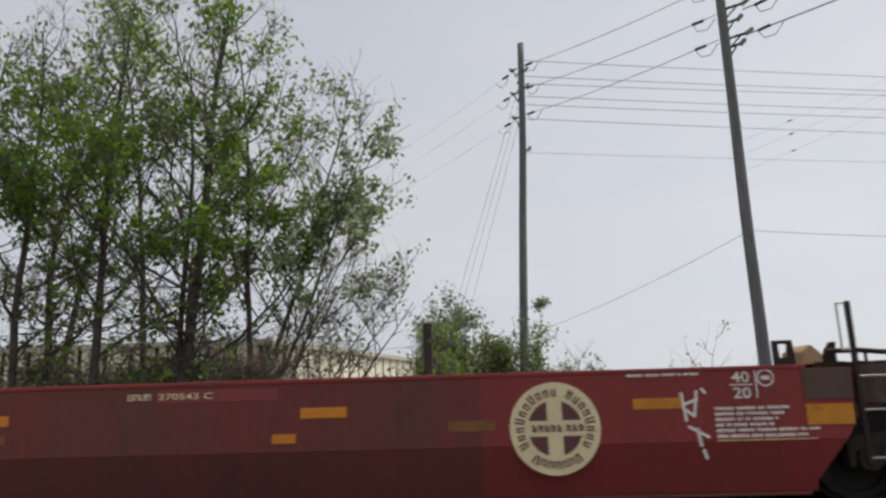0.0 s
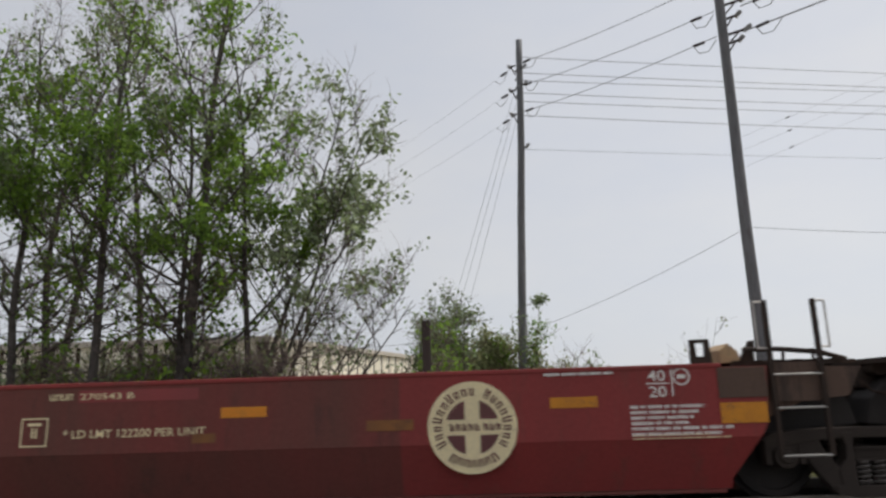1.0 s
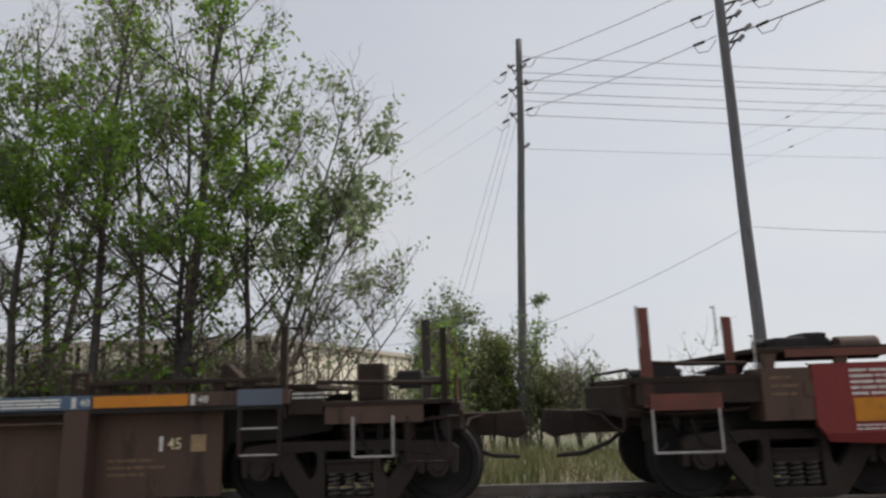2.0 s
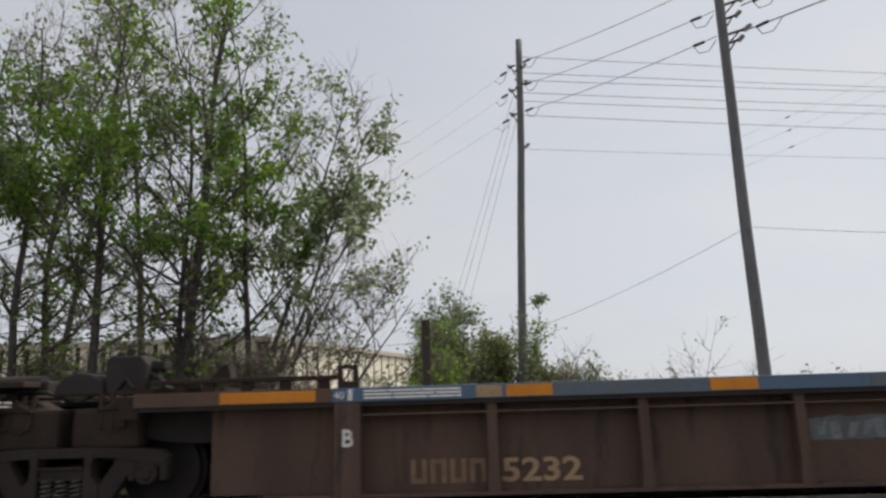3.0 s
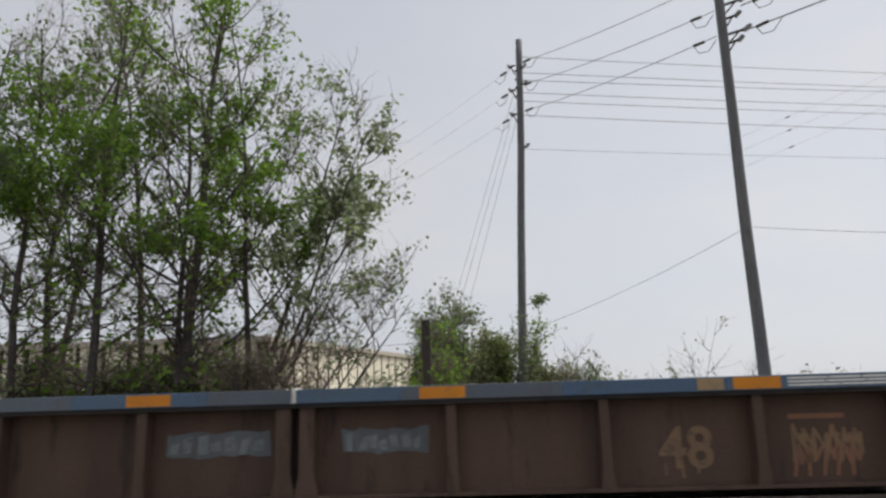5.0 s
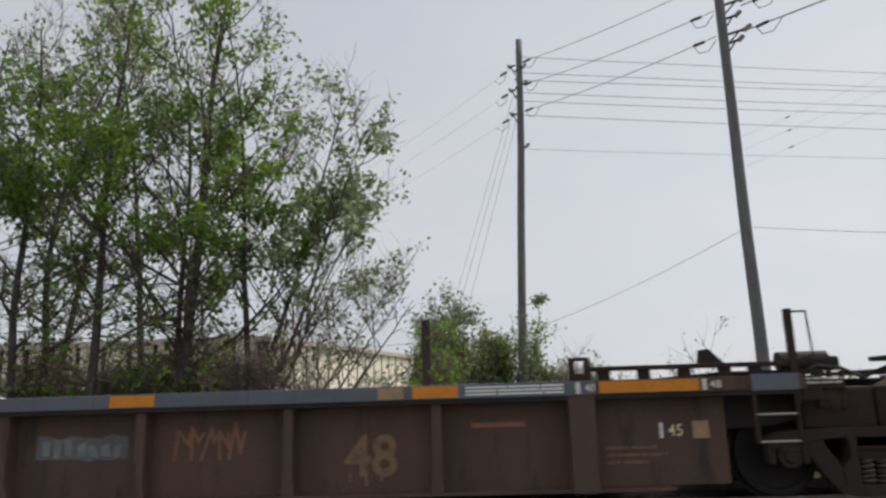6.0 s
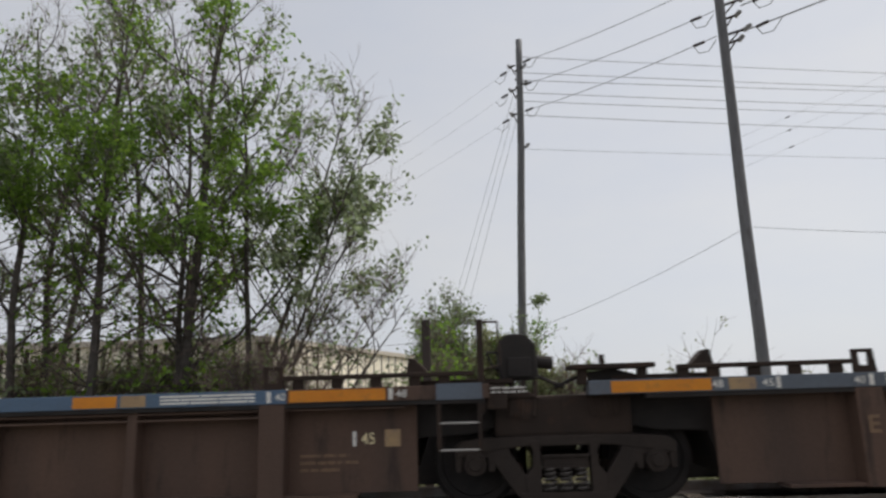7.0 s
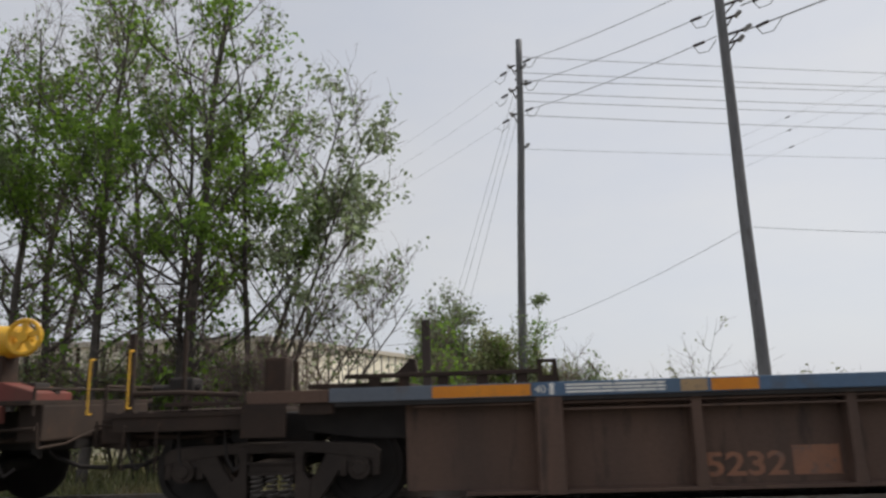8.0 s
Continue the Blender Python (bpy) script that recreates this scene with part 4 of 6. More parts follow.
def roundel(parent, x, z, r):
    y = S
    bm = bmesh.new()
    rod(bm, (x, y - 0.004, z), (x, y + 0.001, z), r, sides=56)
    disc = part("roundel", bm, M_CREAM, parent, "cream painted roundel with a cross")
    for q in range(4):
        bm = bmesh.new()
        a0 = math.pi / 4 + q * math.pi / 2
        pts = []
        cx, cz = math.cos(a0) * 0.17 * r * 1.414, math.sin(a0) * 0.17 * r * 1.414
        pts.append((x + cx, z + cz))
        for k in range(9):
            a = a0 - 0.50 + 1.0 * k / 8
            pts.append((x + math.cos(a) * 0.60 * r, z + math.sin(a) * 0.60 * r))
        prism(bm, pts, y - 0.008, y - 0.0042)
        part("quadrant", bm, M_LOGORED, disc)
    bm = bmesh.new()

    def mark(a, w, ra, rb):
        pts = [(x + math.cos(a + da) * rr, z + math.sin(a + da) * rr) for da, rr in ((-w, ra), (w, ra), (w, rb), (-w, rb))]
        prism(bm, pts, y - 0.008, y - 0.0042)
    for k in range(19):
        if k != 10:
            a = radians(208 - 236 * k / 18)
            for o in (-0.05, 0.045):
                mark(a + o, 0.024, 0.69 * r, (0.90 if k in (0, 3, 6, 11, 15) else 0.85) * r)
            mark(a, 0.062, 0.815 * r, 0.85 * r) if k % 3 else mark(a, 0.062, 0.69 * r, 0.725 * r)
            mark(a - 0.045, 0.04, 0.685 * r, 0.71 * r)
    for k in range(7):
        a = radians(236 + 70 * k / 6)
        for o in (-0.055, 0.05):
            mark(a + o, 0.026, 0.70 * r, (0.90 if k in (0, 6) else 0.86) * r)
        mark(a, 0.06, 0.705 * r, 0.74 * r)
    for k in range(8):
        xx = x - 0.5 * r + k * 0.138 * r + (0.06 * r if k > 4 else 0)
        box(bm, xx, xx + 0.042 * r, y - 0.0085, y - 0.0042, z - 0.07 * r, z + 0.08 * r)
        box(bm, xx + 0.06 * r, xx + 0.10 * r, y - 0.0085, y - 0.0042, z - 0.07 * r, z + 0.04 * r)
        box(bm, xx - 0.004 * r, xx + 0.10 * r, y - 0.009, y - 0.0042, z + 0.03 * r, z + 0.06 * r) if k % 2 else box(bm, xx - 0.004 * r, xx + 0.10 * r, y - 0.009, y - 0.0042, z - 0.075 * r, z - 0.045 * r)
    part("lettering_ring", bm, M_LOGORED, disc, kind="stuff")


def leaned(bm, pivot, slope):
    for v in bm.verts:
        v.co.y += (pivot - v.co.z) * slope
    return bm


def red_unit(u, letter, left_end, seed):
    th = on_train("well_car", u, {"B": "oxide red well car end unit with number 270543 and letter B", "C": "oxide red articulated well car with cream roundel and letter C",
                                  "D": "oxide red articulated well car with cream roundel and grime"}[letter], "well car", "red units of the container train")
    # upper plates of the near side, redder at the ends, faded in the middle
    if left_end == "joint":
        low_l = [(-6.31, 0.16), (-6.31, 0.25), (-6.66, 0.66)]
        up_l = [(-6.66, 0.66), (-6.96, 1.01), (-7.28, 1.05), (-7.28, 1.33), (-6.24, 1.33)]
    else:
        low_l = [(-6.40, 0.16), (-6.40, 0.23), (-6.85, 0.54), (-7.60, 0.58), (-7.66, 0.66)]
        up_l = [(-7.66, 0.66), (-7.72, 0.74), (-7.72, 1.33)]
    low_r = [(6.62, 0.66), (6.36, 0.26), (6.36, 0.16)]
    up_r = [(6.74, 1.33), (6.70, 0.79), (6.62, 0.66)]
    a, b = (-4.9 if left_end == "joint" else -2.8), 3.1
    ends = (up_l + [(a, 1.33), (a, 0.66)], [(a, 0.66), (a, 1.33), (b, 1.33), (b, 0.66)], [(b, 0.66), (b, 1.33)] + up_r)
    part("side_plate", prism(bmesh.new(), ends[0], S, S + 0.06), M_RED, th)
    part("side_plate", prism(bmesh.new(), ends[1], S + 0.0005, S + 0.06), M_RED_FADED, th)
    part("side_plate", prism(bmesh.new(), ends[2], S, S + 0.06), M_RED, th)
    # lower plates: red at the ends, darker faded red in the middle
    for outline, m in ((low_l + [(a, 0.66), (a, 0.16)], M_RED), ([(a, 0.16), (a, 0.66), (b, 0.66), (b, 0.16)], M_RED_LOWER), ([(b, 0.16), (b, 0.66)] + low_r, M_RED)):
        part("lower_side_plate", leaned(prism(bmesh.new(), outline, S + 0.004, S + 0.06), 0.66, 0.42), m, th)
    part("bottom_flange", one(-6.3, 6.3, S + 0.2, S + 0.5, 0.12, 0.155, bev=0.008), M_RED_FADED, th)
    part("top_chord", one(-6.3, 6.3, S - 0.012, S + 0.16, 1.325, 1.37, bev=0.012), M_RED, th)
    bm = prism(bmesh.new(), [(-6.3, 0.16), (-6.3, 1.36), (6.3, 1.36), (6.3, 0.16)], -S - 0.06, -S)
    part("far_side_plate", bm, M_RED, th)
    part("floor_beam", one(-6.2, 6.2, -1.0, 1.0, 0.2, 0.32), M_GRIME, th)
    for s in (-1, 1):
        # added plate, no real part: keeps sunlit ground out of view below the end
        part("far_screen_plate", prism(bmesh.new(), [(s * 6.3, -0.04), (s * 6.3, 1.3), (s * 7.3, 1.2), (s * 7.1, -0.04)], -S - 0.1, -S - 0.04), M_GRIME, th)
    for s in (-1, 1):
        part("bulkhead", one(s * 6.2 - 0.03, s * 6.2 + 0.03, -1.15, 1.15, 0.3, 1.3), M_RED_FADED, th)
    # darker end boxes beyond the well
    for s in (-1, 1):
        if s < 0 and left_end == "coupler":
            continue
        bm = bmesh.new()
        prism(bm, [(s * 6.1, 0.30), (s * 6.1, 1.28), (s * 7.45, 1.24), (s * 7.72, 0.98), (s * 7.80, 0.72), (s * 6.8, 0.64)], -0.95, 0.95, 0.02)
        part("end_casting", bm, M_GRIME, th)
        bm = one(s * 7.05 - 0.62, s * 7.05 + 0.62, S + 0.12, 1.3, 1.335, 1.375)
        slats(part("end_deck", bm, M_STEEL, th), s * 7.05 - 0.6, 0.2, 6, S + 0.1, 1.3, 1.375, 1.39)
        bm = path_rod(bmesh.new(), [(s * 6.6, S + 0.2, 1.5), (s * 6.95, S + 0.2, 1.5), (s * 7.35, S + 0.2, 1.46), (s * 7.62, S + 0.2, 1.38)], 0.026)
        for xx in (6.7, 7.0, 7.3):
            rod(bm, (s * xx, S + 0.2, 1.35), (s * xx, S + 0.2, 1.5), 0.016)
        part("deck_rail", bm, M_STEEL, th)
        bm = prism(bmesh.new(), [(s * 6.33, 1.37), (s * 6.34, 1.50), (s * 6.43, 1.57), (s * 6.53, 1.48), (s * 6.54, 1.37)], S + 0.12, S + 0.6, 0.012)
        part("guide_wedge", bm, M_TAN if s > 0 else M_BROWN, th, "rust and tan guide wedge")
        part("guide_wedge", prism(bmesh.new(), [(s * 6.58, 1.37), (s * 6.72, 1.60), (s * 6.78, 1.60), (s * 6.74, 1.37)], S + 0.3, S + 0.36, 0.008), M_STEEL, th)
        bracket_loop(th, s * 6.12, 1.37, M_STEEL)
        bm = bmesh.new()
        for k in range(4):
            rod(bm, (s * (7.35 + 0.12 * k), -0.5 + 0.12 * k, 1.15 + 0.05 * (k % 2)), (s * (7.9 + 0.08 * k), -0.45 + 0.1 * k, 0.95 + 0.08 * (k % 3)), 0.03)
        box(bm, s * 7.55 - 0.12, s * 7.55 + 0.12, -0.7, -0.35, 1.08, 1.34, bev=0.03)
        rod(bm, (s * 7.55, -0.9, 1.30), (s * 7.55, -0.55, 1.30), 0.09, sides=12)
        part("brake_gear", bm, M_STEEL, th)
        part("air_hose", path_rod(bmesh.new(), [(s * 7.5, -1.0, 1.1), (s * 7.6, -1.02, 1.02), (s * 7.72, -1.0, 1.05), (s * 7.8, -1.0, 1.14)], 0.014), M_STEEL, th)
    # right end: brown panel, reflector and ladder
    part("end_panel", one(6.25, 6.72, S - 0.014, S + 0.02, 1.03, 1.325, bev=0.004), M_BROWN, th)
    part("reflector", one(6.25, 6.70, S - 0.012, S, 0.79, 0.985), M_ORANGE_DULL, th, "orange reflective panel")
    ladder(th, 6.79, 7.27, 0.46, 1.98, (0.47, 0.92, 1.24), M_STEEL, M_GALV)
    for xa, xb in ((6.79, 6.68), (7.27, 7.38)):
        part("grab_iron", path_rod(bmesh.new(), [(xa, S, 1.96), (xb, S, 1.96), (xb, S, 1.50), (xa, S, 1.50)], 0.0105), M_GALV, th, "bright worn grab iron")
    part("ladder_panel", one(6.80, 7.25, S + 0.05, S + 0.08, 0.98, 1.36), M_BROWN, th)
    part("sill_extension", prism(bmesh.new(), [(6.72, 1.33), (7.7, 1.30), (7.55, 1.02), (7.1, 0.98), (6.72, 0.82)], S + 0.1, S + 0.16), M_BROWN, th)
    bars([0.72, 0.66, 0.6, 0.55, 0.98, 0.86], 5.38, 0.98, 0.052, S, M_WHITE, th, seed, 0.03)
    bars([0.75, 0.95], 5.38, 0.70, 0.03, S, M_CREAM, th, seed + 1, 0.012)
    lettering("40", 0.105, 5.66, S, 1.265, M_WHITE, th, width=0.17)
    lettering("20", 0.105, 5.66, S, 1.11, M_WHITE, th, width=0.17)
    bm = one(5.55, 5.77, S - 0.004, S, 1.183, 1.195)
    box(bm, 5.80, 5.812, S - 0.004, S, 1.06, 1.325)
    part("stencil_rule", bm, M_WHITE, th)
    bm = bmesh.new()
    for k in range(24):
        a0, a1 = 2 * math.pi * k / 24, 2 * math.pi * (k + 1) / 24
        prism(bm, [(5.9 + math.cos(a) * r, 1.25 + math.sin(a) * r) for a, r in ((a0, 0.07), (a0, 0.085), (a1, 0.085), (a1, 0.07))], S - 0.004, S)
    box(bm, 5.86, 5.94, S - 0.004, S, 1.23, 1.27)
    part("stencil_ring", bm, M_WHITE, th)
    bars([0.7], 4.55, 1.318, 0.05, S - 0.012, M_WHITE, th, seed + 2, 0.026)
    roundel(th, 3.82, 0.82, 0.445)
    # reflectors along the side
    for x, z, m in ((4.83, 1.03, M_ORANGE_DULL), (1.52, 1.03, M_ORANGE), (-1.97, 1.03, M_ORANGE), (3.0, 0.86, M_ORANGE_FAINT), (-4.2, 1.03, M_ORANGE)):
        part("reflector", one(x - 0.235, x + 0.235, S - 0.006, S, z - 0.052, z + 0.052), m, th, "orange reflective strip")
    part("reflector", one(1.0, 1.24, S - 0.006, S, 0.74, 0.83), M_ORANGE if letter == "C" else M_ORANGE_FAINT, th, "dull orange reflective strip")
    part("repaint_patch", one(-0.2, 1.05, S - 0.003, S, 1.17, 1.29), M_FRESH, th, "fresher red repaint patch")
    blocks(4, -0.5, 1.2, 0.25, 0.062, S - 0.003, M_CREAM, th)
    lettering("270543 " + letter, 0.062, 0.1, S - 0.003, 1.23, M_CREAM, th, width=0.56)
    part("repaint_patch", one(-3.75, -3.3, S - 0.003, S, 0.80, 0.86), M_FRESH, th, "fresher red repaint patch")
    # left end
    if left_end == "joint":
        part("end_panel", one(-7.28, -6.25, S - 0.014, S + 0.02, 1.055, 1.325, bev=0.004), M_BROWN, th)
        part("repaint_patch", one(-7.2, -6.8, S - 0.018, S - 0.014, 1.06, 1.10), M_FRESH, th)
        lettering("125 T", 0.165, -6.78, S - 0.014, 1.20, M_WHITE, th, width=0.60)
        part("reflector", one(-6.80, -6.31, S - 0.012, S, 0.80, 0.985), M_ORANGE_DULL, th, "orange reflective panel")
        lettering("40", 0.105, -5.60, S, 1.275, M_WHITE, th, width=0.17)
        lettering("20", 0.105, -5.60, S, 1.12, M_WHITE, th, width=0.17)
        bm = one(-5.71, -5.49, S - 0.004, S, 1.193, 1.205)
        box(bm, -5.74, -5.728, S - 0.004, S, 1.07, 1.325)
        for k in range(24):
            a0, a1 = 2 * math.pi * k / 24, 2 * math.pi * (k + 1) / 24
            prism(bm, [(-5.84 + math.cos(a) * r, 1.26 + math.sin(a) * r) for a, r in ((a0, 0.06), (a0, 0.075), (a1, 0.075), (a1, 0.06))], S - 0.004, S)
        box(bm, -5.875, -5.805, S - 0.004, S, 1.243, 1.277)
        part("stencil_rule", bm, M_WHITE, th)
        bm = one(-6.0, -5.50, S - 0.004, S, 0.66, 0.672)
        box(bm, -6.0, -5.50, S - 0.004, S, 0.862, 0.874)
        box(bm, -6.0, -5.988, S - 0.004, S, 0.672, 0.862)
        box(bm, -5.512, -5.50, S - 0.004, S, 0.672, 0.862)
        part("stencil_frame", bm, M_CREAM, th)
        bars([0.4, 0.36, 0.4, 0.36], -5.95, 0.845, 0.045, S, M_CREAM, th, seed + 4, 0.026)
        part("data_plate", one(-6.22, -6.05, S - 0.006, S, 0.665, 0.86), M_CREAM, th, "pale yellow inspection sticker")
        bars([0.7], -5.1, 1.318, 0.05, S - 0.012, M_WHITE, th, seed + 5, 0.026)
        lettering(letter, 0.235, -2.76, S, 0.83, M_CREAM, th, width=0.145)
        part("reflector", one(-2.0, -1.75, S - 0.006, S, 0.80, 0.88), M_ORANGE_FAINT, th, "dull orange reflective strip")
    else:
        blocks(4, -5.32, 0.735, 0.80, 0.235, S, M_CREAM, th)
        lettering("270543", 0.235, -3.43, S, 0.855, M_CREAM, th, width=1.06)
        lettering(letter, 0.235, -1.27, S, 0.85, M_CREAM, th, width=0.17)
        bm = one(-0.78, -0.50, S - 0.004, S, 0.745, 0.76)
        box(bm, -0.78, -0.50, S - 0.004, S, 1.015, 1.03)
        box(bm, -0.78, -0.766, S - 0.004, S, 0.76, 1.015)
        box(bm, -0.514, -0.50, S - 0.004, S, 0.76, 1.015)
        box(bm, -0.67, -0.65, S - 0.004, S, 0.83, 0.93)
        box(bm, -0.63, -0.61, S - 0.004, S, 0.83, 0.93)
        box(bm, -0.71, -0.57, S - 0.004, S, 0.95, 0.98)
        part("stencil_frame", bm, M_CREAM, th)
        lettering("* LD LMT 122200 PER UNIT", 0.085, 0.40, S, 0.86, M_CREAM, th, width=1.47)
        bars([0.95, 0.72], -5.45, 0.40, 0.05, S + 0.108, M_CREAM, th, seed + 7, 0.02)
        lettering("40", 0.105, -5.66, S, 1.28, M_WHITE, th, width=0.17)
        lettering("20", 0.105, -5.66, S, 1.125, M_WHITE, th, width=0.17)
        bm = one(-5.77, -5.55, S - 0.004, S, 1.198, 1.21)
        box(bm, -5.80, -5.788, S - 0.004, S, 1.07, 1.325)
        for k in range(24):
            a0, a1 = 2 * math.pi * k / 24, 2 * math.pi * (k + 1) / 24
            prism(bm, [(-5.90 + math.cos(a) * r, 1.26 + math.sin(a) * r) for a, r in ((a0, 0.06), (a0, 0.075), (a1, 0.075), (a1, 0.06))], S - 0.004, S)
        box(bm, -5.935, -5.865, S - 0.004, S, 1.243, 1.277)
        part("stencil_rule", bm, M_WHITE, th)
        bars([0.68], -5.2, 1.318, 0.05, S - 0.012, M_WHITE, th, seed + 5, 0.026)
        part("data_plate", one(-6.52, -6.35, S - 0.006, S, 0.80, 1.0), M_CREAM, th, "pale yellow inspection sticker")
        part("reflector", one(-7.36, -6.90, S - 0.012, S, 0.77, 0.99), M_ORANGE_DULL, th, "orange reflective panel")
        bars([0.66, 0.66, 0.5, 0.62, 0.74], -7.36, 1.27, 0.056, S, M_WHITE, th, seed + 8, 0.03)
        bars([0.4, 0.66], -7.36, 0.74, 0.035, S, M_WHITE, th, seed + 9, 0.018)
        # coupler end: box, high deck, platform, posts and steps
        bm = one(-8.2, -7.42, S + 0.02, S + 0.5, 0.79, 1.30, bev=0.012)
        box(bm, -7.80, -7.55, S + 0.005, S + 0.03, 1.02, 1.16)
        part("equipment_box", bm, M_BROWN, th)
        bars([0.2, 0.26, 0.24], -8.12, 1.22, 0.08, S + 0.02, M_GHOST, th, seed + 10, 0.03)
        part("high_deck", one(-8.25, -6.15, S + 0.02, 1.3, 1.45, 1.50, bev=0.008), M_STEEL, th)
        for x in (-8.1, -7.4, -6.8, -6.2):
            part("deck_bracket", prism(bmesh.new(), [(x - 0.04, 1.28), (x - 0.08, 1.45), (x + 0.08, 1.45), (x + 0.04, 1.28)], S + 0.04, S + 0.1), M_BROWN, th)
        part("deck_fascia", one(-7.95, -6.2, S + 0.004, S + 0.02, 1.40, 1.475), M_REDPOST, th, "rusty red deck edge")
        part("guide_wedge", prism(bmesh.new(), [(-6.15, 1.37), (-6.2, 1.62), (-6.0, 1.58), (-5.96, 1.37)], S + 0.05, S + 0.25, 0.012), M_REDPOST, th)
        bracket_loop(th, -6.08, 1.40, M_STEEL, 0.2, 0.26)
        bm = one(-7.9, -7.55, -1.1, -0.6, 1.5, 1.62, bev=0.03)
        box(bm, -7.55, -7.3, -1.0, -0.6, 1.5, 1.67, bev=0.03)
        rod(bm, (-8.0, -0.8, 1.56), (-7.2, -0.8, 1.56), 0.06, sides=12)
        part("brake_valve", bm, M_GRIME, th)
        part("brake_reservoir", rod(bmesh.new(), (-7.2, -0.95, 1.5), (-6.8, -0.95, 1.5), 0.12, sides=20), M_BROWN, th)
        bm = one(-9.45, -8.2, S + 0.05, 1.4, 1.19, 1.24, bev=0.006)
        box(bm, -9.42, -8.2, S + 0.06, S + 0.1, 0.98, 1.19)
        slats(part("end_platform", bm, M_STEEL, th), -9.4, 0.17, 7, S + 0.06, 1.38, 1.24, 1.255)
        part("platform_apron", one(-9.3, -8.6, S + 0.035, S + 0.06, 0.92, 1.08), M_REDPOST, th, "faded red apron below the platform")
        part("end_beam", one(-9.55, -9.3, -1.2, 1.2, 0.85, 1.18, bev=0.02), M_STEEL, th)
        part("handrail_post", one(-9.36, -9.24, S + 0.06, S + 0.12, 0.95, 1.95, bev=0.01), M_REDPOST, th, "rusty red upright post")
        grab(th, -9.38, 1.55, 1.95, M_GALV)
        grab(th, -8.62, 1.54, 1.92, M_GALV)
        part("handrail_post", one(-8.42, -8.33, S + 0.3, S + 0.36, 1.2, 1.85, bev=0.01), M_REDPOST, th, "rusty red upright post")
        stirrup(th, -9.3, -8.65, 0.52, 0.93, M_GALV)
        grab(th, -8.27, 1.32, 1.62, M_GALV)
        part("platform_rail", path_rod(bmesh.new(), [(-9.35, S + 0.1, 1.40), (-8.9, S + 0.1, 1.37), (-8.3, S + 0.1, 1.36)], 0.02), M_STEEL, th)
        part("end_casting", prism(bmesh.new(), [(-6.2, 0.3), (-6.2, 1.25), (-9.3, 1.17), (-9.3, 0.74), (-6.9, 0.66)], -0.9, 0.9, 0.02), M_GRIME, th)
        coupler(th, -9.2, -1)
        end_clutter(th, -9.5, -8.3, -1, seed)
        bm = prism(bmesh.new(), [(-8.1, 1.24), (-8.0, 1.42), (-7.7, 1.5), (-8.5, 1.3)], -0.6, -0.2)
        part("brake_gear", bm, M_GRIME, th)
    return th


